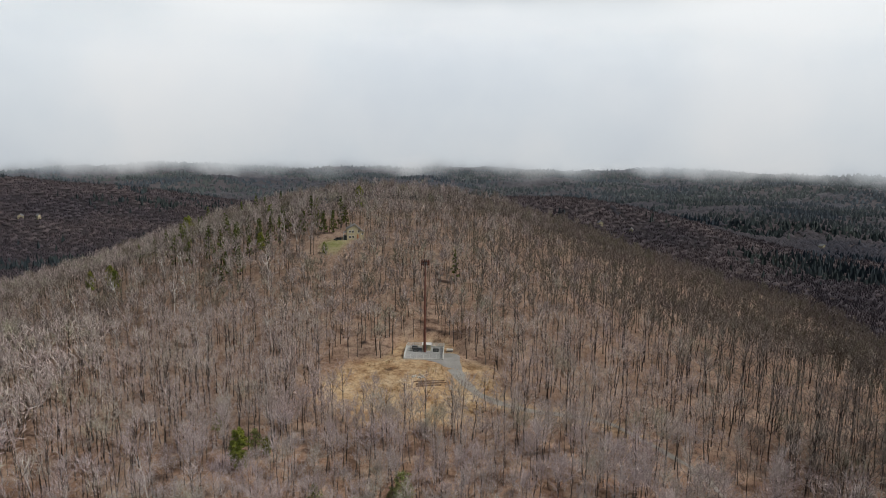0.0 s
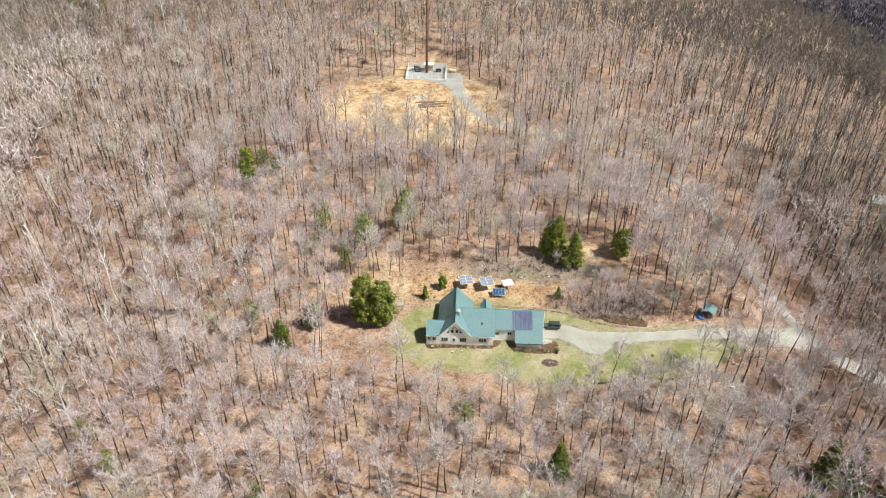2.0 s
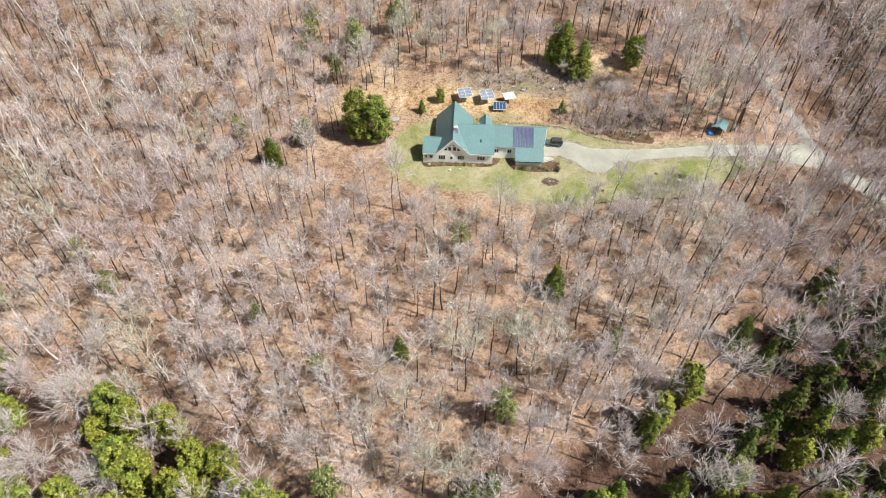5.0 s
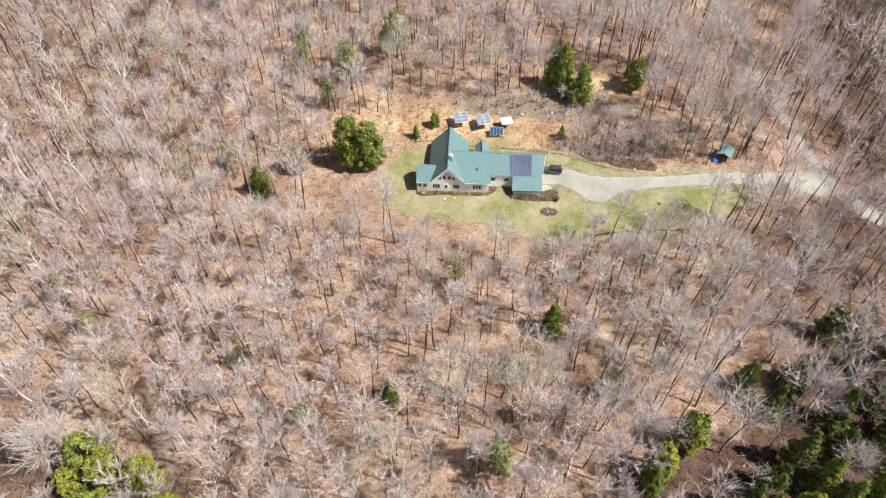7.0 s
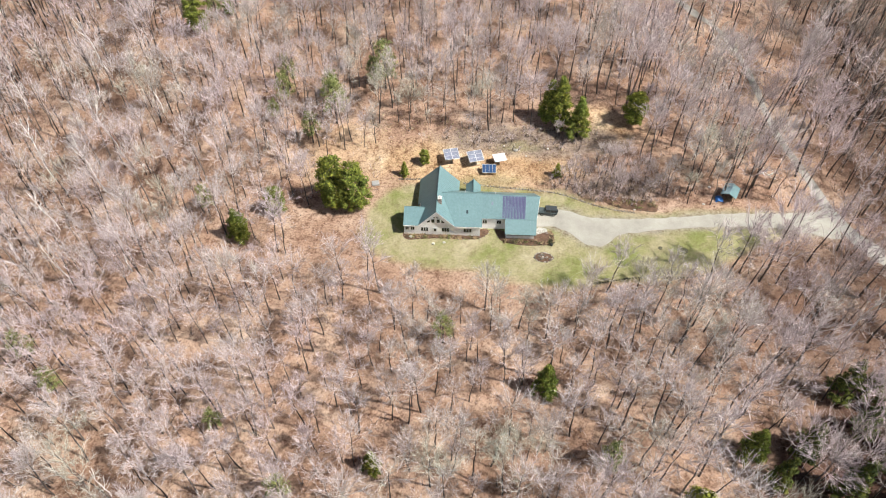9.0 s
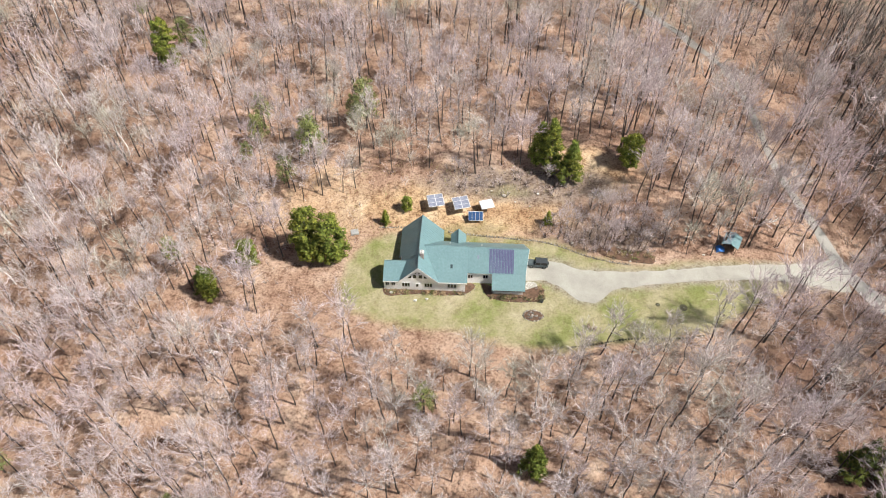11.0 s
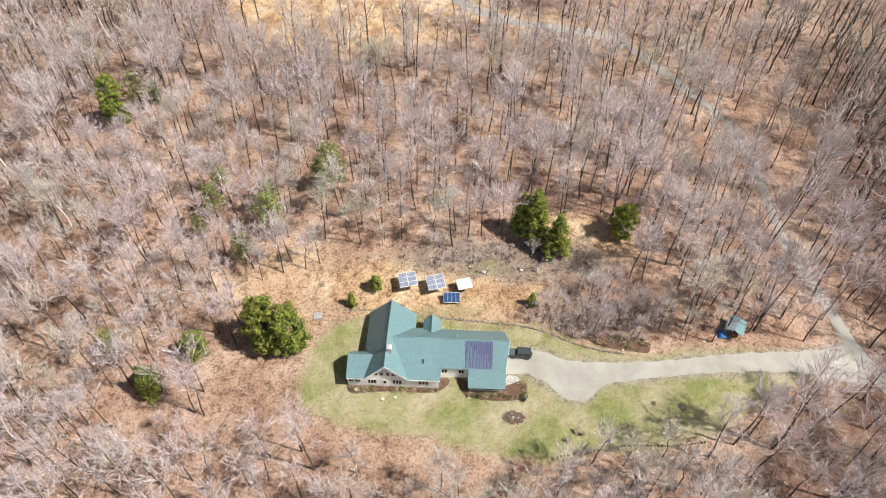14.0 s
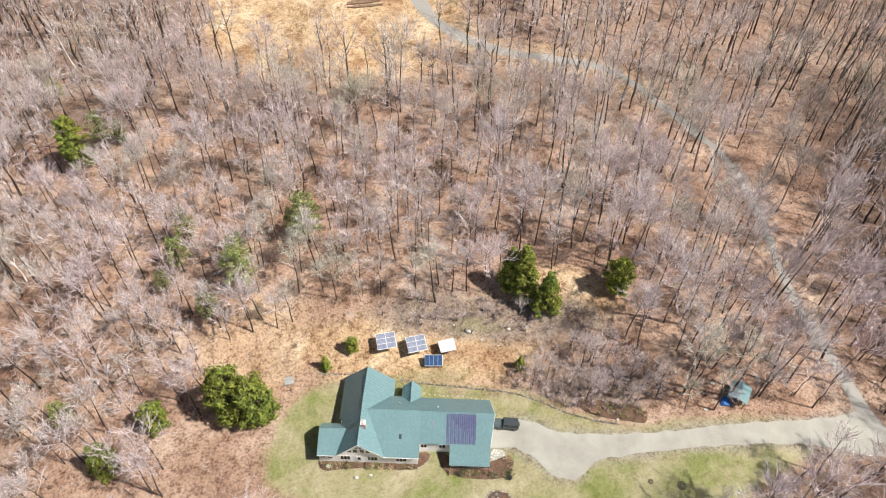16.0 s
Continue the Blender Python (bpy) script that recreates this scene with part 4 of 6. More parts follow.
def build_evergreens():
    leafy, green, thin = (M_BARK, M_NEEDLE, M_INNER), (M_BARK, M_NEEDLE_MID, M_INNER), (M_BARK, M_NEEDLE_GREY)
    looks = {"yard": (ROUNDS[2], green, "pine_tree", "broad yellow-green pine beside the lawn", "tree", ""),
             "low": (ROUNDS[1], green, "pine_tree", "low bushy green pine among bare trees", "tree", ""),
             "small": (SPIRES[1], leafy, "small_fir", "small cone-shaped green fir on the bank", "tree", "young firs behind the house"),
             "bush": (ROUNDS[1], leafy, "round_bush", "small round evergreen bush on the bank", "bush", ""),
             "fir": (SPIRES[0], green, "fir_tree", "upright yellow-green fir on the slope", "tree", "firs about the yard"),
             "hill": (ROUNDS[0], green, "pine_tree", "yellow-green pine among bare trees on the slope", "tree", ""),
             "thin": (SPARSE[0], thin, "thin_pine", "thin grey-green pine among bare trees", "tree", "thin pines on the slope")}
    for key, rows in EVERGREENS.items():
        plant(*looks[key], rows)
    rows_a = [(-68.4, -77.4), (-77.4, -58.9), (-51.5, -67), (-48.2, -69.8), (-53.8, -70.4), (-41.5, -69.2), (-34.5, -75.6), (-30.1, -75.4), (-33.9, -82.3), (-37.5, -80.5), (-26.3, -81.3), (-45.2, -77.7), (-54.3, -82.9), (-47, -84.1), (-21.1, -83.5), (-65.3, -82.3), (-60, -88), (-40, -88), (-30, -88), (-72, -68), (-82, -66), (-76, -84), (-17, -89), (-52, -92)]
    rows_b = [(46.6, -63.6), (44.9, -66.8), (52.6, -58.4), (48.3, -76.7), (57.4, -74.9), (65.8, -77.6), (59.9, -79.5), (37.2, -78.8), (34.1, -81.2), (75.1, -64.2), (71, -69.4), (78.3, -67.3), (84.7, -65.3), (79.8, -77.7), (73.2, -79.2), (13, -79.6), (10.6, -82.3), (-1.3, -83.3), (4.9, -83.4), (52, -83), (44, -86), (66, -86), (88, -72), (24, -88)]
    rows_c = [(91.5, -48), (91.2, -33.2), (84.9, -33.9), (65.5, -65.8), (91.8, -53.6), (93.6, -43.4), (97, -38), (100, -47), (99, -56), (96, -63), (88, -58), (103, -34), (87.5, -40.5), (107, -42), (71.5, -60.5), (80, -72), (60.5, -69.5), (15.9, -77.5), (94, -74), (104, -66), (110, -54)]
    rng = np.random.RandomState(61)

    def grown(rows, small, large):
        return [(x, y, rng.uniform(0, 6.28), rng.uniform(small, large)) for x, y in rows]

    while len(rows_c) < 60:
        x, y = rng.uniform(58, 124), rng.uniform(-96, -26)
        if right_stand(np.array(x), np.array(y)) > 1 and all((x - a) ** 2 + (y - b) ** 2 > 26 for a, b in rows_c + rows_b):
            rows_c.append((x, y))
    rows_a, rows_b, rows_c = grown(rows_a, 0.9, 1.3), grown(rows_b, 0.8, 1.1), grown(rows_c, 0.85, 1.2)
    for k in range(3):
        plant(ROUNDS[k], leafy, "pine_tree", "bright yellow-green pine in a loose stand", "tree", "pines below the slope", rows_a[k::3])
    for k in range(2):
        plant((ROUNDS[0], SPIRES[2])[k], leafy if k == 0 else green, "pine_tree", "yellow-green pine among bare trees in the hollow", "tree", "pines of the hollow", rows_b[k::2])
    for k in range(2):
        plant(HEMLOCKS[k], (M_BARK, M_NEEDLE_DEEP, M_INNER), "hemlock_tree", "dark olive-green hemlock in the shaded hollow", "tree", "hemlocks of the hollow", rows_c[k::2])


def build_birches():
    rows = [(-70, 10, 0, 0.9), (-69, 20, 0.3, 1.0), (-93, 1, 0.2, 0.9), (-77, -27, -0.3, 0.9), (-69, -54.6, 0.1, 0.85), (-77, -1, 0.5, 0.8), (-56, -13, -0.2, 0.75), (-46, -58, 0.6, 0.7), (-109, 26, 0.1, 1.0), (-68, -16, 0.3, 0.8),
            (-84, 14, 0.4, 0.9), (-99, 36, 0.0, 0.9), (-80, 46, 0.5, 0.9), (-61, 31, -0.2, 0.8), (-88, -14, 0.2, 0.9), (-104, -8, 0.3, 0.9), (90, -21, 3.4, 0.9), (-118, 52, 0.2, 1.0), (-92, 74, 0.3, 0.9), (-120, 88, 0.1, 1.0), (-75, 96, 0.4, 0.9), (-66, 120, 0.2, 0.9), (-132, 118, 0.2, 1.0), (-98, 140, 0.3, 1.0)]
    rng = np.random.RandomState(66)
    rows += [(rng.uniform(-215, -70), rng.uniform(100, 330), rng.uniform(0, 0.6), rng.uniform(0.8, 1.15)) for k in range(34)]
    for k in range(4):
        plant(BIRCHES[k], (M_BIRCH, M_BIRCH), "birch_tree", "bare leaning birch with chalk-white bark", "tree", "white birches", rows[k::4])


build_woods()
build_saplings()
build_brush()
build_evergreens()
build_birches()
# ---- building helpers ----
def part(name, bm, material, parent, label=""):
    """Links a bmesh as one mesh object under a thing or a part."""
    me = bpy.data.meshes.new(name)
    bm.to_mesh(me)
    bm.free()
    me.materials.append(material)
    ob = new(name, me)
    ob.parent = parent
    return tagged(ob, label)


def block(x0, y0, z0, x1, y1, z1, bevel=0.0):
    bm = bmesh.new()
    bmesh.ops.create_cube(bm, size=1)
    bmesh.ops.scale(bm, vec=(x1 - x0, y1 - y0, z1 - z0), verts=bm.verts)
    bmesh.ops.translate(bm, vec=((x0 + x1) / 2, (y0 + y1) / 2, (z0 + z1) / 2), verts=bm.verts)
    if bevel:
        bmesh.ops.bevel(bm, geom=bm.edges[:], offset=bevel, segments=2, affect="EDGES")
    return bm


def prism(points, shift):
    """A solid from a flat outline pushed along a vector."""
    bm = bmesh.new()
    a = [bm.verts.new(p) for p in points]
    b = [bm.verts.new(Vector(p) + Vector(shift)) for p in points]
    bm.faces.new(a)
    bm.faces.new(b[::-1])
    n = len(a)
    for k in range(n):
        bm.faces.new((a[k], b[k], b[(k + 1) % n], a[(k + 1) % n]))
    bmesh.ops.recalc_face_normals(bm, faces=bm.faces)
    return bm


def tube(p, q, r, sides=8, r2=None):
    p, q = Vector(p), Vector(q)
    bm = bmesh.new()
    m = Matrix.Translation((p + q) / 2) @ (q - p).to_track_quat("Z", "Y").to_matrix().to_4x4()
    bmesh.ops.create_cone(bm, cap_ends=True, segments=sides, radius1=r, radius2=r if r2 is None else r2, depth=(q - p).length, matrix=m)
    return bm


def stone(seed, sx, sy, sz):
    """An uneven fieldstone, its base at z 0."""
    rng = random.Random(seed)
    bm = bmesh.new()
    bmesh.ops.create_icosphere(bm, subdivisions=1, radius=0.5)
    for v in bm.verts:
        k = rng.uniform(0.78, 1.15)
        v.co = Vector((v.co.x * sx * k, v.co.y * sy * k, (v.co.z * 0.9 + 0.38) * sz * k))
    return bm


def roofing_material(name, low, high):
    m, n, l, b = shader(name, 0.42)
    b.inputs["Specular IOR Level"].default_value = 0.45
    col = ramp(n, l, noisy(n, l, 0.35, 5, 0.6), [(0.3, low), (0.7, high)])
    c, mp, t = n.new("ShaderNodeTexCoord"), n.new("ShaderNodeMapping"), n.new("ShaderNodeTexNoise")
    mp.inputs["Scale"].default_value = (2.4, 2.4, 0.3)
    l.new(c.outputs["Object"], mp.inputs[0])
    l.new(mp.outputs[0], t.inputs["Vector"])
    t.inputs["Scale"].default_value, t.inputs["Detail"].default_value = 1.0, 4
    streak = ramp(n, l, t.outputs["Fac"], [(0.3, (0.9, 0.9, 0.9)), (0.7, (1.07, 1.07, 1.07))])
    l.new(mixed(n, l, 1.0, col, streak, "MULTIPLY"), b.inputs["Base Color"])
    return m


def glass_material():
    m, n, l, b = shader("window_glass", 0.06)
    b.inputs["Base Color"].default_value = (0.015, 0.018, 0.02, 1)
    b.inputs["Specular IOR Level"].default_value = 0.6
    return m


def cell_material(name, low, high, rough):
    m, n, l, b = shader(name, rough)
    b.inputs["Specular IOR Level"].default_value = 0.6
    l.new(ramp(n, l, noisy(n, l, 1.5, 3), [(0.35, low), (0.65, high)]), b.inputs["Base Color"])
    return m


M_ROOF = roofing_material("teal_metal_roof", (0.148, 0.25, 0.264), (0.164, 0.272, 0.286))
M_SEAM = roofing_material("teal_seam", (0.15, 0.25, 0.262), (0.17, 0.275, 0.287))
M_WALL = plain("cream_clapboard", (0.86, 0.85, 0.84), (0.93, 0.92, 0.91), 0.8, 0.7, fine=12)
M_TRIM = plain("white_trim", (0.74, 0.74, 0.73), (0.84, 0.84, 0.83), 1.0, 0.55)
M_GLASS = glass_material()
M_BRICK = plain("chimney_brick", (0.33, 0.2, 0.16), (0.62, 0.55, 0.5), 3.5, 0.9, fine=14)
M_CELL = cell_material("violet_solar_film", (0.085, 0.085, 0.17), (0.115, 0.115, 0.215), 0.3)
M_SLATE_GLASS = cell_material("skylight_glass", (0.05, 0.07, 0.08), (0.07, 0.095, 0.105), 0.2)
M_CELL_GREY = cell_material("grey_solar_cells", (0.2, 0.22, 0.29), (0.28, 0.3, 0.37), 0.25)
M_CELL_BLUE = cell_material("blue_solar_cells", (0.03, 0.07, 0.16), (0.045, 0.1, 0.225), 0.25)
M_ALU = plain("aluminium_frame", (0.62, 0.62, 0.62), (0.74, 0.74, 0.74), 2.0, 0.4)
M_STEEL = plain("grey_steel", (0.25, 0.25, 0.25), (0.38, 0.38, 0.37), 2.0, 0.5, 0.6)
M_RUST = plain("red_brown_paint", (0.13, 0.05, 0.04), (0.2, 0.075, 0.055), 0.6, 0.6, fine=6)
M_DARK = plain("dark_painted_metal", (0.02, 0.025, 0.025), (0.045, 0.05, 0.05), 2.0, 0.4)
M_PALE_STONE = plain("pale_stone", (0.5, 0.48, 0.44), (0.75, 0.73, 0.69), 2.0, 0.9, fine=9)
M_MULCH = plain("brown_mulch", (0.075, 0.045, 0.03), (0.2, 0.12, 0.08), 1.1, 0.95, fine=9, bump=0.06)
M_CONCRETE = plain("pale_concrete", (0.32, 0.32, 0.31), (0.44, 0.44, 0.43), 0.4, 0.9, fine=7)
M_WOOD = plain("weathered_wood", (0.16, 0.11, 0.075), (0.34, 0.26, 0.19), 1.2, 0.85, fine=9)
M_LOG = plain("cut_logs", (0.17, 0.1, 0.07), (0.36, 0.25, 0.17), 0.8, 0.9, fine=6)


# ---- house ----
def roof_plane(parent, name, a, b, c, d, step=0.61, thick=0.14):
    """A seamed metal roof plane: a and b along the ridge, c and d along the eave under b and a."""
    a, b, c, d = (Vector(p) for p in (a, b, c, d))
    normal = (b - a).cross(d - a).normalized()
    if normal.z < 0:
        normal = -normal
    plane = part(name, prism([a, b, c, d], -normal * thick), M_ROOF, parent)
    axis = (b - a).normalized()
    corners = [a, b, c, d]
    reach = [(p - a).dot(axis) for p in corners]
    n = max(2, int((max(reach) - min(reach)) / step))
    for k in range(n + 1):
        at = min(reach) + (max(reach) - min(reach)) * (k + 0.04) / (n + 0.08)
        ends = []
        for i in range(4):
            u, v = reach[i], reach[(i + 1) % 4]
            if (u - at) * (v - at) < 0:
                ends.append(corners[i].lerp(corners[(i + 1) % 4], (at - u) / (v - u)))
        if len(ends) == 2:
            p, q = ends
            side = axis * 0.035
            part("seam", prism([p - side, p + side, q + side, q - side], normal * 0.04), M_SEAM, plane)
    return plane


def window(parent, x0, x1, z0, z1, y, panes=1, slope=0.0):
    """A framed window in a wall that faces the lawn; slope cuts its head for a gable light."""
    def outline(i, lo, hi, drop=0.0):
        za, zb = hi, hi
        if slope > 0:
            za = lo + (hi - lo) * 0.15
        if slope < 0:
            zb = lo + (hi - lo) * 0.15
        return za, zb
    za, zb = outline(0, z0, z1)
    e = 0.11
    frame_ob = part("window", prism([(x0 - e, y, z0 - e), (x1 + e, y, z0 - e), (x1 + e, y, zb + e), (x0 - e, y, za + e)], (0, -0.05, 0)), M_TRIM, parent, "white-framed window")
    w = (x1 - x0) / panes
    for k in range(panes):
        p0, p1 = x0 + k * w + 0.05, x0 + (k + 1) * w - 0.05
        h0 = za + (zb - za) * (p0 - x0) / (x1 - x0)
        h1 = za + (zb - za) * (p1 - x0) / (x1 - x0)
        part("pane", prism([(p0, y - 0.05, z0), (p1, y - 0.05, z0), (p1, y - 0.05, h1), (p0, y - 0.05, h0)], (0, -0.012, 0)), M_GLASS, frame_ob)


def build_house():
    h = tagged(new("house"), "cream-walled house with a teal standing-seam metal roof", "house")
    g, fy = -0.5, -0.38
    # walls
    part("wall", prism([(3.6, fy, g), (11.5, fy, g), (11.5, fy, 3.1), (7.5, fy, 7.35), (3.6, fy, 3.1)], (0, 5.9 - fy, 0)), M_WALL, h, "cream clapboard gable wall")
    part("wall", prism([(3.6, 5.9, g), (11.7, 5.9, g), (11.7, 5.9, 2.6), (7.5, 5.9, 7.2), (3.6, 5.9, 2.7)], (0, 7.5, 0)), M_WALL, h)
    part("wall", prism([(0.45, fy + 0.004, g), (3.6, fy + 0.004, g), (3.6, fy + 0.004, 3.0), (0.45, fy + 0.004, 3.0)], (0, 3.6 - fy, 0)), M_WALL, h)
    part("wall", block(0.45, 3.604, g, 3.6, 5.1, 2.6), M_WALL, h)
    part("wall", block(11.5, fy + 0.004, g, 17.0, 9.3, 3.3), M_WALL, h)
    part("wall", block(17.0, 2.0, g, 29.0, 9.3, 3.45), M_WALL, h)
    part("wall", block(22.7, -0.7, g, 28.8, 2.0, 1.75), M_WALL, h)
    part("wall", prism([(17.0, 9.29, 3.3), (17.0, 2.0, 3.4), (17.0, 6.0, 6.2)], (12.0, 0, 0)), M_WALL, h)
    part("wall", prism([(13.9, 12.4, g), (16.8, 12.4, g), (16.8, 12.4, 3.1), (15.35, 12.4, 4.3), (13.9, 12.4, 3.1)], (0, -3.3, 0)), M_WALL, h)
    part("foundation", block(0.4, fy - 0.03, g, 17.03, 0.4, 0.12), M_CONCRETE, h, "grey concrete foundation strip")
    # great gable
    rx, rz = 7.5, 7.65
    roof_plane(h, "roof", (rx, -0.85, rz), (rx, 6, rz), (3.75, 6, 3.5), (3.75, -0.85, 3.5))
    roof_plane(h, "roof", (rx, 6, rz), (rx + 0.15, 13.85, rz - 0.1), (3.1, 14.4, 2.55), (3.1, 6, 2.55))
    roof_plane(h, "roof", (rx, -0.85, rz), (rx, 6, rz), (11.55, 6, 3.3), (11.55, -0.85, 3.3))
    roof_plane(h, "roof", (rx, 6, rz), (rx + 0.15, 13.85, rz - 0.1), (12.2, 14.4, 2.4), (12.2, 6, 2.4))
    # long wing
    roof_plane(h, "roof", (8.25, 6.05, 6.75), (17.35, 6.05, 6.75), (17.35, -0.8, 3.3), (11.4, -0.8, 3.3))
    roof_plane(h, "roof", (8.25, 6.05, 6.75), (17.35, 6.05, 6.75), (17.35, 10.7, 3.0), (11.6, 10.7, 3.0))
    roof_plane(h, "roof", (17.2, 6.05, 6.6), (29.85, 6.05, 6.5), (29.2, 1.65, 3.5), (17.2, 1.65, 3.55))
    roof_plane(h, "roof", (17.2, 6.05, 6.6), (29.85, 6.05, 6.5), (29.2, 10.5, 3.1), (17.2, 10.6, 3.05))
    roof_plane(h, "roof", (22.4, 1.75, 3.52), (29.2, 1.75, 3.48), (29.15, -1.15, 1.75), (22.4, -1.15, 1.78))
    # low wing
    roof_plane(h, "roof", (0.35, 3.3, 4.75), (4.95, 3.3, 4.75), (3.6, -0.8, 3.2), (0.35, -0.8, 3.2))
    roof_plane(h, "roof", (0.35, 3.3, 4.75), (4.95, 3.3, 4.75), (4.3, 5.35, 2.6), (0.35, 5.35, 2.6))
    part("wall", prism([(0.45, 0.2, 2.9), (0.45, 3.3, 4.55), (0.45, 5.1, 2.6)], (3.0, 0, 0)), M_WALL, h)
    # back porch
    roof_plane(h, "roof", (15.35, 7.2, 4.6), (15.35, 12.95, 4.6), (13.7, 12.75, 3.1), (13.7, 7.2, 3.1))
    roof_plane(h, "roof", (15.35, 7.2, 4.6), (15.35, 12.95, 4.6), (17.0, 12.75, 3.1), (17.0, 7.2, 3.1))
    # ridge caps and rake boards
    for p, q in (((rx, -0.86, rz + 0.03), (rx, 6, rz + 0.03)), ((rx, 6, rz + 0.03), (rx + 0.15, 13.86, rz - 0.07)), ((7.9, 6.05, 6.78), (17.35, 6.05, 6.78)), ((17.2, 6.05, 6.63), (29.85, 6.05, 6.53)), ((0.35, 3.3, 4.78), (4.9, 3.3, 4.78)), ((15.35, 7.3, 4.63), (15.35, 12.95, 4.63))):
        part("ridge_cap", tube(p, q, 0.09, 6), M_SEAM, h)
    for xe, ze in ((3.75, 3.5), (11.55, 3.3)):
        a, b = Vector((rx, -0.86, rz - 0.02)), Vector((xe, -0.86, ze - 0.02))
        part("rake_board", prism([a, b, b - Vector((0, 0, 0.34)), a - Vector((0, 0, 0.34))], (0, -0.05, 0)), M_TRIM, h, "white rake board")
    part("fascia", block(11.5, -0.86, 3.0, 17.35, -0.8, 3.2), M_TRIM, h, "white eave board")
    part("fascia", block(0.35, -0.86, 2.92, 3.7, -0.8, 3.12), M_TRIM, h, "white eave board")
    # shadow line under the garage eave, put in as a dark board
    part("fascia", block(22.4, -1.21, 1.5, 29.15, -1.15, 1.66), M_DARK, h, "eave board coloured dark for the shadow under the eave")
    a = Vector((29.87, 6.05, 6.46))
    for b in (Vector((29.22, 1.65, 3.46)), Vector((29.22, 10.5, 3.05))):
        part("rake_board", prism([a, b, b - Vector((0, 0, 0.25)), a - Vector((0, 0, 0.25))], (0.05, 0, 0)), M_TRIM, h, "white rake board")
    # windows and door
    for x0, x1, n in ((0.75, 1.5, 2), (1.95, 2.75, 2)):
        window(h, x0, x1, 1.45, 2.35, fy, n)
    for x0, x1, n in ((4.15, 5.75, 3), (8.7, 10.3, 3)):
        window(h, x0, x1, 1.2, 2.3, fy, n)
    window(h, 13.4, 15.2, 1.25, 2.3, fy, 3)
    for x0, x1 in ((6.4, 7.15), (7.55, 8.3)):
        window(h, x0, x1, 3.9, 4.9, fy)
    window(h, 5.4, 6.15, 3.9, 4.8, fy, 1, 1)
    window(h, 8.55, 9.3, 3.9, 4.8, fy, 1, -1)
    window(h, 6.75, 7.2, 5.25, 5.75, fy, 1, 1)
    window(h, 7.5, 7.95, 5.25, 5.75, fy, 1, -1)
    for x0, x1 in ((17.5, 18.5), (20.6, 21.6)):
        window(h, x0, x1, 1.7, 2.7, 2.0, 2)
    door = part("door", block(6.75, fy - 0.06, 0.02, 7.75, fy, 2.25, 0.01), M_TRIM, h, "white door with a glass light")
    part("pane", block(7.0, fy - 0.075, 1.2, 7.5, fy - 0.06, 2.05), M_GLASS, door)
    part("handle", tube((7.62, fy - 0.06, 1.05), (7.62, fy - 0.14, 1.05), 0.03, 8), M_STEEL, door, "steel door knob")
    part("door_step", block(6.5, -1.2, -0.3, 8.0, fy - 0.06, 0.0, 0.02), M_CONCRETE, h, "concrete door step")
    for y0 in (2.6, 5.9):
        garage = part("garage_door", block(29.0, y0, -0.2, 29.06, y0 + 2.7, 2.3, 0.01), M_TRIM, h, "white panelled garage door")
        for k in range(4):
            part("panel", block(29.06, y0 + 0.1, 0.05 + 0.55 * k, 29.085, y0 + 2.6, 0.5 + 0.55 * k), M_WALL, garage)
    # skylights and vents on the slopes
    for x, y, rz0, s, w in ((14.1, 2.2, 6.75, 0.5036, 0.45), (19.5, 4.4, 6.58, 0.69, 0.4)):
        z = rz0 - s * (6.05 - y)
        up = Vector((0, 1, s)).normalized()
        nrm = Vector((0, -s, 1)).normalized()
        c = Vector((x, y, z))
        def quad(w, hgt, lift):
            return [c + Vector((-w / 2, 0, 0)) - up * hgt / 2 + nrm * lift, c + Vector((w / 2, 0, 0)) - up * hgt / 2 + nrm * lift, c + Vector((w / 2, 0, 0)) + up * hgt / 2 + nrm * lift, c + Vector((-w / 2, 0, 0)) + up * hgt / 2 + nrm * lift]
        light = part("skylight", prism(quad(w + 0.14, 0.94, 0.02), nrm * 0.09), M_SEAM, h, "teal-framed skylight")
        part("pane", prism(quad(w, 0.8, 0.11), nrm * 0.015), M_SLATE_GLASS if x < 17 else M_CELL_GREY, light)
    for x, y, z in ((13.6, 8.0, 5.2), (20.2, 7.4, 5.55)):
        part("vent_pipe", tube((x, y, z - 0.2), (x, y, z + 0.5), 0.09, 8), M_ALU, h, "pale metal vent pipe")
    chimney = part("chimney", block(7.75, 2.35, 6.2, 8.5, 3.15, 8.35, 0.02), M_BRICK, h, "weathered brick chimney")
    part("chimney_cap", block(7.68, 2.28, 8.35, 8.57, 3.22, 8.47, 0.02), M_PALE_STONE, chimney)
    for y in (2.55, 2.95):
        part("flue", tube((8.12, y, 8.47), (8.12, y, 8.75), 0.13, 10), M_PALE_STONE, chimney, "clay flue pot")


def build_roof_panels():
    array = tagged(new("roof_solar_array"), "violet thin-film solar laminates on the teal roof", "solar panels")
    s = (6.58 - 3.52) / (6.05 - 1.65)
    up = Vector((0, 1, s)).normalized()
    nrm = Vector((0, -s, 1)).normalized()
    for k in range(16):
        x0 = 21.75 + k * 0.315
        c = Vector((x0, 1.75, 6.56 - s * (6.05 - 1.75)))
        for r in range(2):
            a = c + up * (0.08 + r * 2.46) + nrm * 0.012
            q = [a, a + Vector((0.255, 0, 0)), a + Vector((0.255, 0, 0)) + up * 2.44, a + up * 2.44]
            part("laminate", prism(q, nrm * 0.03), M_CELL, array)


build_house()
build_roof_panels()
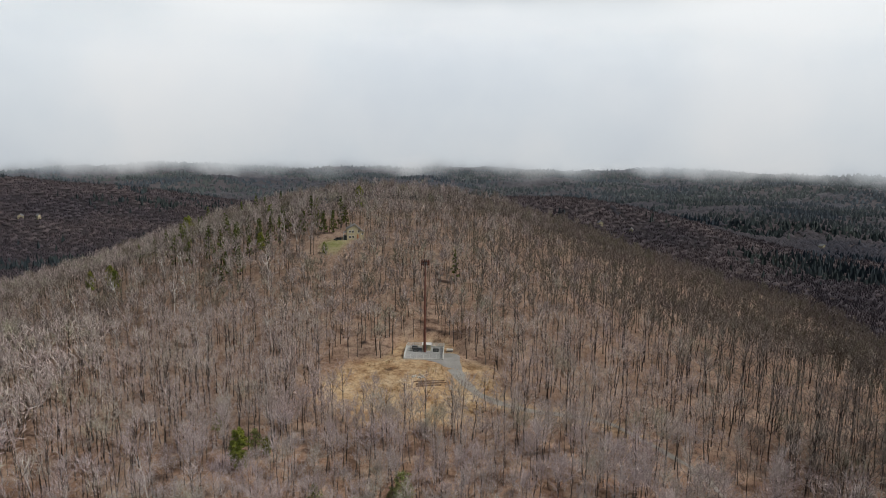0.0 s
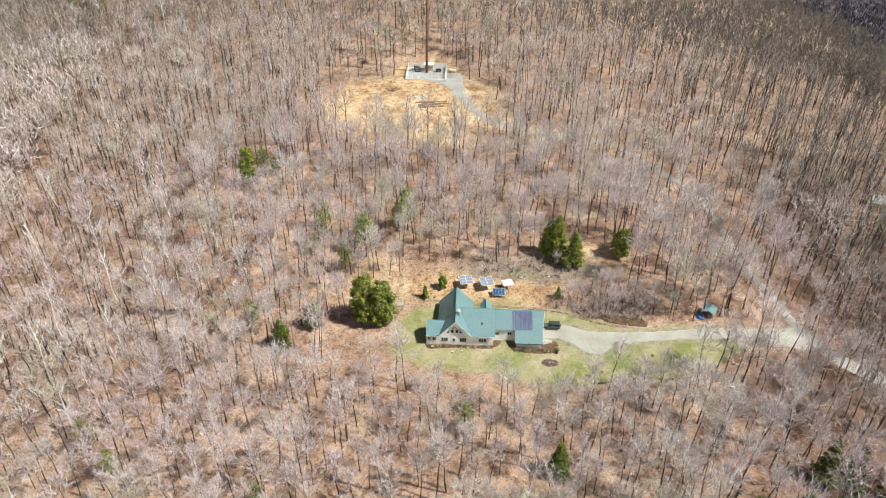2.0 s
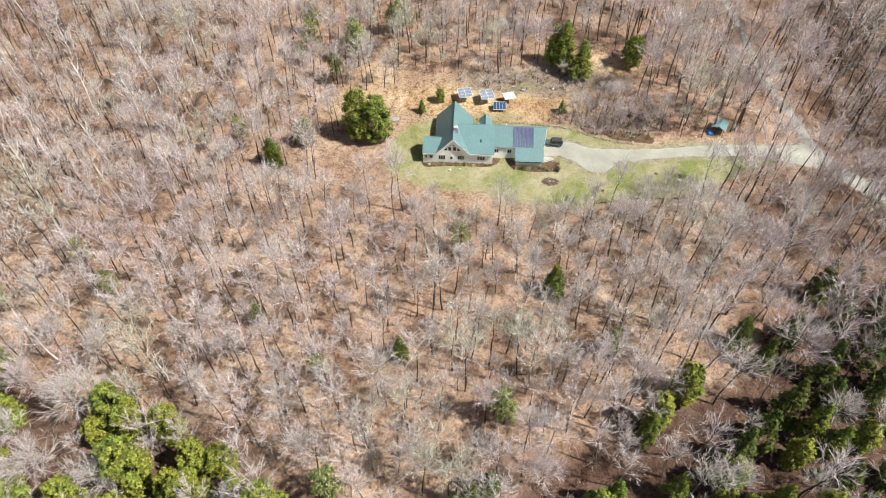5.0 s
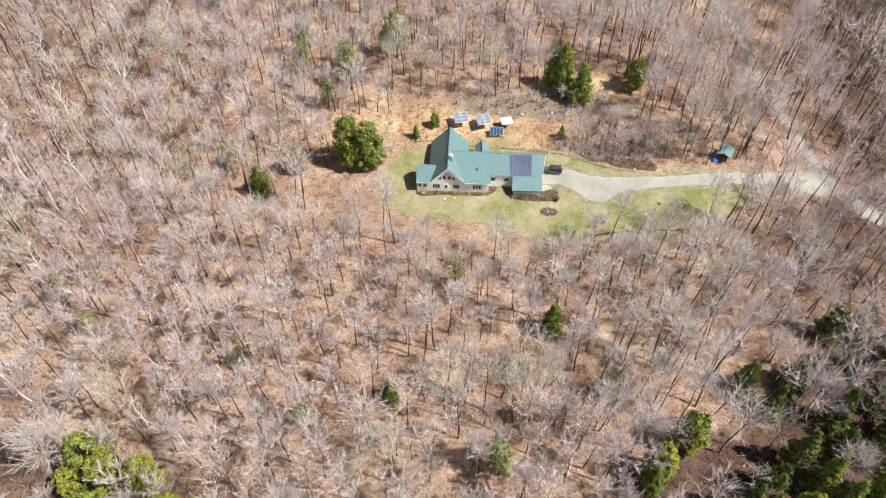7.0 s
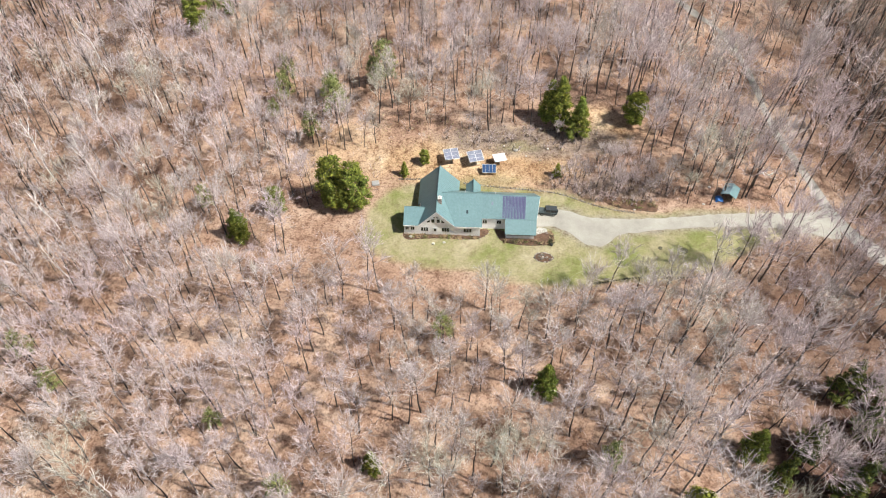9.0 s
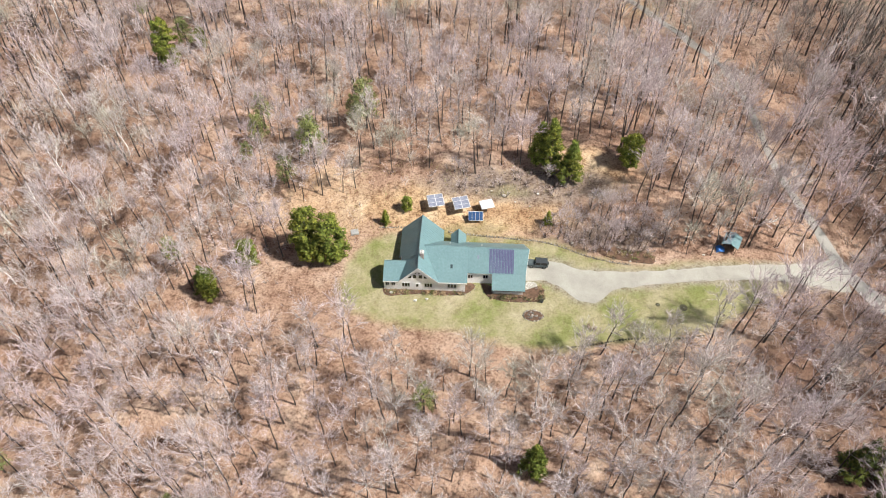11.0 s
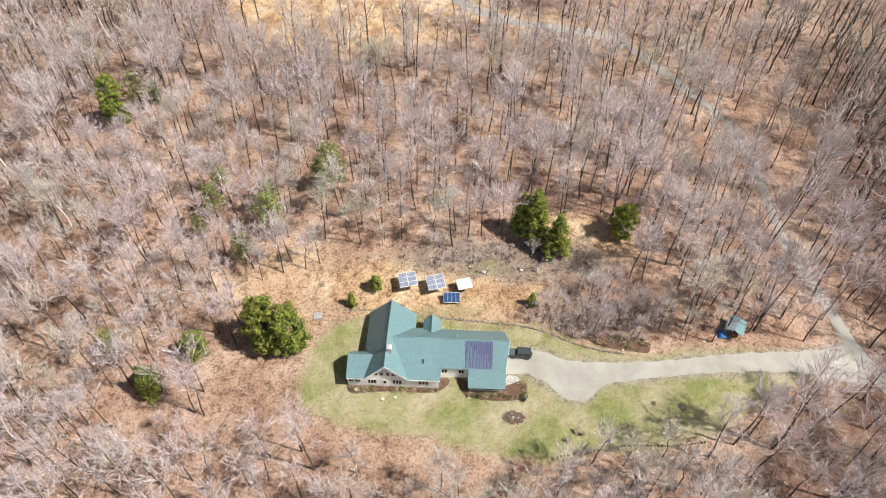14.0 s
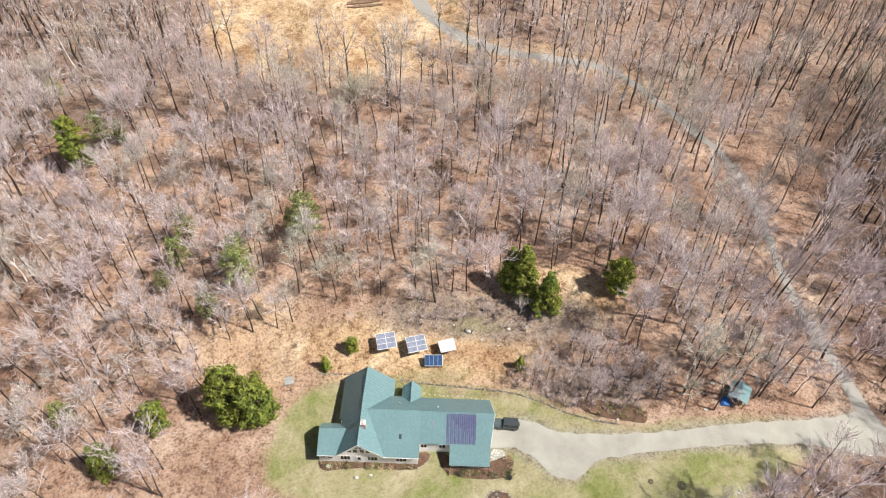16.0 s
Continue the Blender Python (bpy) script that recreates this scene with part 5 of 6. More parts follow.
# ---- solar racks behind the house ----
def build_rack(x, y, turn, cols, rows, cell, pw, ph, tilt, height, label, rail=None):
    rack = tagged(new("solar_rack"), label, "solar panels", "solar racks on the bank")
    w, d = cols * pw, rows * ph
    lean = Matrix.Translation((0, 0, height)) @ Matrix.Rotation(radians(tilt), 4, "X")
    bm = block(-w / 2 - 0.05, -d / 2 - 0.05, -0.09, w / 2 + 0.05, d / 2 + 0.05, -0.03)
    bm.transform(lean)
    part("frame", bm, M_ALU, rack, "aluminium rack frame")
    for i in range(cols):
        for j in range(rows):
            x0, y0 = -w / 2 + i * pw, -d / 2 + j * ph
            bm = block(x0 + 0.05, y0 + 0.05, -0.03, x0 + pw - 0.05, y0 + ph - 0.05, 0.012)
            bm.transform(lean)
            panel = part("panel", bm, cell, rack)
            for e in (0, 1):
                bm = block(x0 + 0.01 + e * (pw - 0.06), y0, -0.03, x0 + 0.05 + e * (pw - 0.06), y0 + ph, 0.03)
                bm.transform(lean)
                part("rail", bm, rail or M_ALU, panel)
    part("post", tube((0, 0, -0.6), (0, 0, height - 0.05), 0.1, 10), M_STEEL, rack, "round steel post")
    for e in (-1, 1):
        part("brace", tube((0, 0, height * 0.55), (e * w * 0.3, 0, height - 0.1), 0.04, 6), M_STEEL, rack)
    rack.matrix_basis = pose(x, y, float(terrain(x, y)), 0, 0, turn)
    return rack


# sky glare on the third rack, put into a pale base colour
M_GLARE = plain("glare_toned_panel", (0.5, 0.55, 0.62), (0.62, 0.66, 0.72), 1.0, 0.25)
build_rack(10.0, 21.2, 14, 2, 3, M_CELL_GREY, 1.75, 1.05, 10, 2.3, "pole-mounted rack of six grey solar panels")
build_rack(15.65, 20.85, 16, 2, 3, M_CELL_GREY, 1.75, 1.05, 10, 2.3, "pole-mounted rack of six grey solar panels")
build_rack(21.35, 20.75, 17, 2, 2, M_GLARE, 1.45, 1.15, 8, 2.2, "pole-mounted rack of solar panels coloured white for sky glare")
build_rack(18.95, 18.25, 2, 4, 1, M_CELL_BLUE, 0.8, 2.0, 38, 1.4, "low tilted rack of deep-blue solar collectors", M_STEEL)


# ---- parked car ----
def build_car():
    car = tagged(new("parked_car"), "dark green off-road car parked on the gravel", "car")
    body = bmesh.new()
    for b in (block(-2.1, -0.85, 0.45, 2.05, 0.85, 1.02, 0.07), block(-2.05, -0.72, 0.98, -0.6, 0.72, 1.12, 0.06)):
        me = bpy.data.meshes.new("piece")
        b.to_mesh(me)
        b.free()
        body.from_mesh(me)
    part("body", body, M_CAR, car)
    part("cabin", prism([(-0.72, -0.78, 1.0), (1.98, -0.78, 1.0), (1.92, -0.72, 1.72), (-0.42, -0.72, 1.72)], (0, 1.5, 0)), M_GLASS, car, "dark glazed cabin")
    part("roof", block(-0.5, -0.76, 1.7, 1.98, 0.76, 1.82, 0.04), M_CAR_TOP, car, "black hard top")
    for x in (-0.55, 0.55, 1.95):
        for y in (-0.77, 0.73):
            part("pillar", block(x - 0.05, y, 1.0, x + 0.05, y + 0.05, 1.74), M_CAR, car)
    for x in (-1.3, 1.35):
        for y in (-0.9, 0.66):
            tyre = part("wheel", tube((x, y, 0.4), (x, y + 0.24, 0.4), 0.4, 18), M_DARK, car, "black tyre")
            part("rim", tube((x, y - 0.012, 0.4), (x, y + 0.252, 0.4), 0.21, 12), M_STEEL, tyre)
        for y in (-0.93, 0.73):
            part("fender", block(x - 0.52, y, 0.78, x + 0.52, y + 0.2, 0.88, 0.03), M_DARK, car, "black wheel-arch flare")
    spare = part("spare_wheel", tube((2.05, 0, 1.0), (2.27, 0, 1.0), 0.38, 18), M_DARK, car, "spare wheel on the tailgate")
    part("rim", tube((2.2, 0, 1.0), (2.285, 0, 1.0), 0.2, 12), M_STEEL, spare)
    part("bumper", block(-2.3, -0.8, 0.5, -2.08, 0.8, 0.68, 0.03), M_DARK, car)
    part("bumper", block(2.02, -0.8, 0.5, 2.16, 0.8, 0.66, 0.03), M_DARK, car)
    for y in (-0.55, 0.55):
        part("headlight", tube((-2.13, y, 0.82), (-2.09, y, 0.82), 0.12, 12), M_ALU, car, "round headlight")
    for y in (-0.9, 0.9):
        part("mirror", block(-0.62, y - 0.08, 1.1, -0.5, y + 0.08, 1.28, 0.02), M_DARK, car)
    part("windscreen", prism([(-0.74, -0.7, 1.1), (-0.74, 0.7, 1.1), (-0.46, 0.64, 1.69), (-0.46, -0.64, 1.69)], (-0.02, 0, 0.008)), M_GLASS, car)
    car.matrix_basis = pose(32.2, 7.1, float(terrain(32.2, 7.1)) + 0.06, 0, 0, -3)


M_CAR = plain("dark_green_paint", (0.075, 0.095, 0.1), (0.1, 0.125, 0.13), 2.0, 0.25)
M_CAR_TOP = plain("black_hard_top", (0.035, 0.042, 0.047), (0.06, 0.068, 0.073), 3.0, 0.45)
build_car()


# ---- beds, stones and garden clutter ----
def bed(name, label, outline, mat, lift=0.08):
    """A planted bed of mulch with a soft mounded top."""
    p = dense(list(outline) + [outline[0]], 0.4, 0.9)[:-1]
    cx, cy = p.mean(0)
    rings = [(1.0, -0.03), (0.93, lift), (0.6, lift + 0.06), (0.25, lift + 0.08)]
    V = [(cx + (x - cx) * k, cy + (y - cy) * k, float(terrain(x, y)) + dz) for k, dz in rings for x, y in p]
    n = len(p)
    F = [(r * n + i, r * n + (i + 1) % n, (r + 1) * n + (i + 1) % n, (r + 1) * n + i) for r in range(len(rings) - 1) for i in range(n)]
    bm = bmesh.new()
    vs = [bm.verts.new(v) for v in V]
    for q in F:
        bm.faces.new([vs[i] for i in q])
    bm.faces.new(vs[-n:])
    bmesh.ops.recalc_face_normals(bm, faces=bm.faces)
    ob = tagged(new(name), label, "flower bed")
    part("mulch", bm, mat, ob)
    return ob, p


def put_stones(parent, spots_xy, low, high, seed, mat=None, lift=0.0, flatness=0.7):
    """Single stones, each a piece of its own on a few shared meshes."""
    rng = random.Random(seed)
    shapes = []
    for k in range(5):
        me = bpy.data.meshes.new("stone")
        bm = stone(seed * 10 + k, 1, rng.uniform(0.65, 1), flatness)
        bm.to_mesh(me)
        bm.free()
        me.materials.append(mat or M_STONE_ONE)
        shapes.append(me)
    for x, y in spots_xy:
        ob = new("stone", rng.choice(shapes))
        ob.parent = parent
        s = rng.uniform(low, high)
        ob.matrix_basis = pose(x, y, float(terrain(x, y)) + lift - 0.05, 0, 0, rng.uniform(0, 360)) @ Matrix.Diagonal((s, s, s, 1))


def one_material(name, stops, rough=0.9):
    m, n, l, b = shader(name, rough)
    o = n.new("ShaderNodeObjectInfo")
    col = ramp(n, l, o.outputs["Random"], stops)
    grain = ramp(n, l, noisy(n, l, 4, 4, 0.7), [(0.3, (0.65, 0.65, 0.65)), (0.7, (1.15, 1.15, 1.15))])
    l.new(mixed(n, l, 1.0, col, grain, "MULTIPLY"), b.inputs["Base Color"])
    return m


M_MOSS = plain("mossy_dark", (0.06, 0.06, 0.035), (0.14, 0.13, 0.08), 2.0, 0.95, fine=9)
M_STRAW = plain("dry_stalks", (0.32, 0.23, 0.13), (0.5, 0.39, 0.24), 2.0, 0.9)
M_LEAF = plain("fresh_shoots", (0.12, 0.15, 0.04), (0.22, 0.24, 0.08), 2.0, 0.8)
M_STEP = plain("stepping_stone", (0.34, 0.32, 0.28), (0.5, 0.47, 0.42), 2.0, 0.9, fine=9)
M_STONE_ONE = one_material("single_stones", [(0.0, (0.13, 0.115, 0.1)), (0.6, (0.25, 0.225, 0.195)), (1.0, (0.48, 0.45, 0.4))])


def dry_plants(parent, spots_xy, seed):
    """Low clumps of dry stalks and new leaves in a bed."""
    rng = random.Random(seed)
    kinds = []
    for k, mat in enumerate((M_STRAW, M_STRAW, M_MOSS, M_LEAF)):
        v, f, m = brush(700 + seed + k, 0.75, 9, 5)
        kinds.append(mesh_from("dry_plant", v * (1.5, 1.5, 0.8), f, [mat]))
    for x, y in spots_xy:
        ob = new("dry_plant", rng.choice(kinds))
        ob.parent = parent
        s = rng.uniform(0.6, 1.2)
        ob.matrix_basis = pose(x, y, float(terrain(x, y)) + 0.08, 0, 0, rng.uniform(0, 360)) @ Matrix.Diagonal((s, s, s, 1))


def build_garden():
    front, p = bed("flower_bed", "mulched bed edged with stones along the front wall", [(0.1, 0.2), (-0.2, -1.2), (1.2, -2.2), (3.3, -1.8), (6.2, -1.5), (9, -1.2), (13.3, -1.5), (17, -1.2), (18.6, 0.0), (19.4, 1.0), (19.2, 1.9), (17.3, 1.9), (17.0, 0.2), (8, 0.1)], M_MULCH)
    put_stones(front, p[::3], 0.2, 0.4, 3)
    r2 = random.Random(14)
    dry_plants(front, [(r2.uniform(0.5, 17), r2.uniform(-1.5, -0.5)) for k in range(46)], 1)
    side, p = bed("flower_bed", "mulched bed edged with stones round the garage", [(20.2, 1.9), (20.6, 0.2), (21.6, -1.6), (24.9, -2.5), (28.8, -2.6), (32.6, -2.1), (33.5, -0.3), (33.3, 1.6), (32.0, 2.0), (31.2, 0.4), (29.3, -0.6), (25, -0.9), (22.2, -0.2), (21.6, 1.8)], M_MULCH)
    put_stones(side, p[::3], 0.2, 0.45, 4)
    dry_plants(side, [(r2.uniform(22, 33), r2.uniform(-2.1, -1.2)) for k in range(34)] + [(r2.uniform(32.2, 33.2), r2.uniform(-1.2, 1.4)) for k in range(10)], 2)
    apron, p = bed("gravel_apron", "patch of pale stones beside the garage", [(29.4, 0.6), (30.4, 0.3), (31.6, 1.0), (32.3, 2.2), (31.4, 2.9), (29.4, 2.9)], M_GRAVEL, 0.05)
    rng = random.Random(8)
    put_stones(apron, [(30.6 + rng.uniform(-1.1, 1.3), 1.7 + rng.uniform(-0.9, 0.9)) for k in range(36)], 0.15, 0.4, 5, M_PALE_STONE, 0.06)
    pit, p = bed("rock_garden", "oval rock garden of fieldstones on the lawn", [(30.7 + 2.1 * math.cos(a), -5.7 + 1.35 * math.sin(a)) for a in np.linspace(0, 6.28, 16)[:-1]], M_MULCH, 0.15)
    put_stones(pit, p, 0.3, 0.55, 6)
    put_stones(pit, [(30.7 + rng.uniform(-1.3, 1.3), -5.6 + rng.uniform(-0.8, 0.8)) for k in range(14)], 0.3, 0.9, 7, None, 0.2)
    for x, y, s in ((6.97, -3.13, 0.75), (9.3, -2.6, 0.7), (2.0, -1.3, 0.8), (25.3, 24.7, 1.0), (27.8, 23.2, 0.5), (31, 22.2, 0.4), (33, 25.5, 0.6), (22.5, 26, 0.5), (40, 13.2, 0.7), (52, 9, 0.5), (68, 11.5, 0.6), (70.2, 16.5, 0.7)):
        b = tagged(new("boulder"), "pale rounded boulder lying on the ground", "boulder", "boulders about the yard")
        part("rock", stone(int(x * 10), s * 1.2, s * 0.9, s * 0.75), M_PALE_STONE, b)
        b.matrix_basis = pose(x, y, float(terrain(x, y)) + 0.02)
    wall = tagged(new("stone_wall"), "low dry-laid fieldstone wall behind the yard", "wall")
    line = dense([(-2, 15.6), (3, 15.9), (10, 15.5), (16.5, 14.6), (28.2, 13.8), (35.8, 13.3), (39.7, 11.2), (45.3, 9.0), (52, 8.1)], 0.34)
    near = [(x, y) for x, y in line if not 6 < x < 13]
    put_stones(wall, near, 0.27, 0.5, 9)
    put_stones(wall, [(x, y + 0.08) for x, y in near[::2]], 0.24, 0.42, 10, None, 0.22)
    steps = tagged(new("stepping_stones"), "row of flat stepping stones in the back lawn", "path")
    put_stones(steps, [(16.8 + 0.85 * k + 0.15 * math.sin(5 * k), 12.7 - 0.045 * k + 0.12 * math.cos(7 * k)) for k in range(15)], 0.3, 0.5, 11, M_STEP, 0.02, 0.25)
    bank, p = bed("flower_bed", "dark mulched bed at the foot of the brushy bank", [(44.5, 11.8), (46.5, 10.2), (49.5, 9.3), (53, 8.9), (57.2, 8.4), (57.8, 10.6), (55, 11.8), (50, 12.6), (47, 12.8)], M_MULCH)
    put_stones(bank, p[::4], 0.25, 0.5, 31)
    dry_plants(bank, [(r2.uniform(46.5, 57), r2.uniform(9.6, 11.6)) for k in range(26)], 3)
    # old field wall and brush along the lower lawn
    low_wall = tagged(new("stone_wall"), "dark mossy fieldstone row along the lower lawn", "wall")
    put_stones(low_wall, [(x, y) for x, y in dense([(38, -12.6), (44, -11.6), (50, -9.8), (58, -10.2), (64, -9)], 0.6)], 0.35, 0.7, 12, M_MOSS)
    for x, y, t in ((41.6, -8.2, 20), (42.7, -8.4, 160), (40.2, -9.8, 80)):
        chair = tagged(new("lawn_chair"), "weathered wooden lawn chair on the grass", "chair", "chairs on the lower lawn")
        part("seat", block(-0.28, -0.28, 0.36, 0.28, 0.28, 0.41), M_WOOD, chair)
        for k in range(4):
            part("slat", prism([(-0.28 + 0.15 * k, 0.26, 0.4), (-0.17 + 0.15 * k, 0.26, 0.4), (-0.17 + 0.15 * k, 0.5, 1.0), (-0.28 + 0.15 * k, 0.5, 1.0)], (0, 0.03, 0)), M_WOOD, chair)
        for lx in (-0.26, 0.22):
            for ly in (-0.26, 0.22):
                part("leg", block(lx, ly, 0, lx + 0.05, ly + 0.05, 0.37), M_WOOD, chair)
            part("arm", block(lx - 0.02, -0.3, 0.58, lx + 0.08, 0.32, 0.62), M_WOOD, chair)
        chair.matrix_basis = pose(x, y, float(terrain(x, y)) + 0.03, 0, 0, t)
    for x, y, r in ((56.1, -1.9, 0.45), (61.2, -2.4, 0.8)):
        c = tagged(new("well_cover"), "round dark cover sunk in the lawn", "cover", "covers in the lawn")
        part("lid", tube((0, 0, -0.1), (0, 0, 0.07), r, 20), M_MOSS, c)
        part("grip", block(-0.12, -0.03, 0.07, 0.12, 0.03, 0.11, 0.01), M_STEEL, c)
        c.matrix_basis = pose(x, y, float(terrain(x, y)))
    hatch = tagged(new("cellar_hatch"), "weathered grey hatch cover at the lawn's edge", "hatch")
    part("curb", block(-0.85, -0.75, -0.1, 0.85, 0.75, 0.25, 0.02), M_CONCRETE, hatch)
    for k in range(5):
        part("board", block(-0.8 + 0.32 * k, -0.72, 0.25, -0.5 + 0.32 * k, 0.72, 0.29), M_CONCRETE, hatch)
    hatch.matrix_basis = pose(-7.4, 14.2, float(terrain(-7.4, 14.2)), 0, 0, 15)
    plant_pot = tagged(new("garden_planter"), "dark planter with dry stalks at the bed's end", "planter")
    part("pot", tube((0, 0, 0), (0, 0, 0.5), 0.28, 14, 0.36), M_DARK, plant_pot)
    for k in range(9):
        a = k * 0.7
        part("stalk", tube((0.1 * math.cos(a), 0.1 * math.sin(a), 0.4), (0.45 * math.cos(a), 0.45 * math.sin(a), 1.0 + 0.04 * k), 0.02, 5), M_MOSS, plant_pot)
    plant_pot.matrix_basis = pose(32.6, -2.3, float(terrain(32.6, -2.3)) + 0.1)


def build_shed():
    shed = tagged(new("wood_shed"), "small open shed with a teal metal roof and tarps", "shed")
    for x in (-1.4, 1.4):
        for y in (-1.6, 1.6):
            part("post", block(x - 0.07, y - 0.07, -0.3, x + 0.07, y + 0.07, 2.1), M_WOOD, shed)
    for sgn, mat in ((1, M_ROOF), (-1, M_FADED)):
        part("roof", prism([(0, -2.0, 2.75), (0, 2.0, 2.75), (sgn * 1.75, 2.0, 1.95), (sgn * 1.75, -2.0, 1.95)], (0, 0, 0.08)), mat, shed, "teal metal roof sheet" if sgn > 0 else "faded grey roof sheet")
    part("back_wall", block(-1.4, 1.55, -0.2, 1.4, 1.62, 2.0), M_WOOD, shed)
    rng = random.Random(4)
    for k in range(24):
        z = 0.15 + 0.24 * (k // 6)
        x = -1.1 + 0.42 * (k % 6) + rng.uniform(-0.04, 0.04)
        part("split_log", tube((x, -1.2 + rng.uniform(-0.1, 0.1), z), (x, 1.3, z), 0.14, 6), M_LOG, shed)
    shed.matrix_basis = pose(74.2, 14.2, float(terrain(74.2, 14.2)), 0, 0, -28)
    tarp = tagged(new("blue_tarp"), "crumpled blue tarp over a pile beside the shed", "tarp")
    bm = bmesh.new()
    bmesh.ops.create_grid(bm, x_segments=8, y_segments=8, size=0.9)
    for v in bm.verts:
        r = v.co.length
        v.co.z = max(0.0, 0.85 - 0.55 * r * r + 0.1 * math.sin(7 * v.co.x + 3 * v.co.y))
    bmesh.ops.solidify(bm, geom=bm.faces[:] + bm.edges[:] + bm.verts[:], thickness=0.03)
    part("sheet", bm, M_TARP, tarp)
    tarp.matrix_basis = pose(71.9, 13.3, float(terrain(71.9, 13.3)) + 0.02)
    for x, y, s in ((90.2, 28.5, 0.8), (66, 22, 0.6), (78, 30, 0.7)):
        stump = tagged(new("tree_stump"), "dark rotting stump in the leaf litter", "stump", "stumps in the woods")
        part("wood", tube((0, 0, -0.2), (0, 0, 0.6 * s), 0.5 * s, 10, 0.38 * s), M_LOG, stump)
        part("cut_face", tube((0, 0, 0.6 * s), (0, 0, 0.6 * s + 0.02), 0.36 * s, 10), M_WOOD, stump)
        stump.matrix_basis = pose(x, y, float(terrain(x, y)))


def build_stone_heap():
    heap = tagged(new("stone_heap"), "low heap of pale stones under the trees", "stone heap")
    rng = random.Random(17)
    put_stones(heap, [(85.8 + rng.gauss(0, 0.8), 22.6 + rng.gauss(0, 0.7)) for k in range(22)], 0.25, 0.6, 33, M_PALE_STONE)


M_FADED = plain("faded_sheet", (0.16, 0.24, 0.28), (0.27, 0.36, 0.4), 1.5, 0.6)
M_TARP = plain("blue_tarp", (0.03, 0.13, 0.42), (0.06, 0.22, 0.58), 2.0, 0.5)
build_garden()
build_shed()
build_stone_heap()
# ---- mast compound ----
def build_mast():
    mx, my, gz = -8.2, 159.7, 16.9
    mast = tagged(new("radio_mast"), "tall red-brown steel monopole with antennas at its head", "mast")
    for k in range(3):
        z0, z1 = 41.3 * k / 3, 41.3 * (k + 1) / 3
        part("pole_section", tube((0, 0, z0), (0, 0, z1 + 0.3), 0.62 - 0.14 * k, 16, 0.5 - 0.14 * k), M_RUST, mast)
    part("base_flange", tube((0, 0, 0), (0, 0, 0.15), 1.0, 20), M_STEEL, mast)
    part("platform_ring", tube((0, 0, 40.0), (0, 0, 40.18), 1.3, 12), M_DARK, mast, "dark antenna platform")
    for k in range(12):
        a = 2 * math.pi * k / 12 + 0.2
        r = 1.75 + 0.12 * (k % 2)
        c, s = math.cos(a), math.sin(a)
        part("bracket", tube((0.4 * c, 0.4 * s, 40.6), (r * c, r * s, 40.6), 0.06, 6), M_DARK, mast)
        bm = block(-0.18, -0.1, 39.3, 0.18, 0.1, 41.6, 0.02)
        bm.transform(Matrix.Translation((r * c, r * s, 0)) @ Matrix.Rotation(a + math.pi / 2, 4, "Z"))
        part("antenna", bm, M_RUST if k % 3 else M_DARK, mast, "upright panel antenna")
    mast.matrix_basis = pose(mx, my, gz)
    # pad
    pad = tagged(new("concrete_pad"), "pale concrete and gravel pad under the mast", "pad", kind="structure")
    part("slab", block(-16.8, 149.6, gz - 1.2, 0.4, 167.5, gz + 0.08), M_CONCRETE, pad)
    part("apron", block(-16.6, 149.8, gz + 0.08, 0.2, 155.6, gz + 0.14), M_CONCRETE, pad)
    for x0, y0, x1, y1 in ((-16.9, 149.5, -16.4, 167.5), (0.0, 149.5, 0.5, 160.0), (-16.9, 149.3, 0.5, 149.8), (-16.9, 167.2, 0.5, 167.7)):
        part("curb", block(x0, y0, gz - 0.4, x1, y1, gz + 0.45, 0.03), M_PALE_STONE, pad, "white concrete curb")
    fence = tagged(new("compound_fence"), "white slatted fence round the mast's compound", "fence")
    corners = [(-16.6, 150.0), (0.1, 150.0), (0.2, 167.2), (-16.6, 167.2)]
    for (ax, ay), (bx, by) in zip(corners, corners[1:] + corners[:1]):
        n = int(math.hypot(bx - ax, by - ay) / 2.6)
        for k in range(n):
            x, y = ax + (bx - ax) * k / n, ay + (by - ay) * k / n
            part("post", tube((x, y, gz), (x, y, gz + 2.1), 0.07, 6), M_TRIM, fence)
        if abs(ax - bx) < 1 or ay > 160:
            m = int(math.hypot(bx - ax, by - ay) / 0.42)
            for k in range(m):
                x, y = ax + (bx - ax) * k / m, ay + (by - ay) * k / m
                part("slat", block(x - 0.02, y, gz + 0.1, x + 0.02, y + 0.24, gz + 2.0) if abs(ax - bx) < 1 else block(x, y - 0.02, gz + 0.1, x + 0.2, y + 0.02, gz + 2.0), M_TRIM, fence, "white privacy slat")
        for z in (0.1, 0.7, 1.4, 2.05):
            part("rail", tube((ax, ay, gz + z), (bx, by, gz + z), 0.025, 5), M_ALU, fence)
    shelter = tagged(new("equipment_shelter"), "tan equipment cabin with a white roof", "cabin")
    part("body", block(-9.3, 161.4, gz + 0.08, -5.6, 164.6, gz + 2.7, 0.03), M_TAN, shelter)
    part("roof", block(-9.6, 161.1, gz + 2.7, -5.3, 164.9, gz + 2.95, 0.04), M_TRIM, shelter, "flat white roof")
    part("door", block(-8.2, 161.36, gz + 0.1, -7.2, 161.4, gz + 2.2), M_STEEL, shelter)
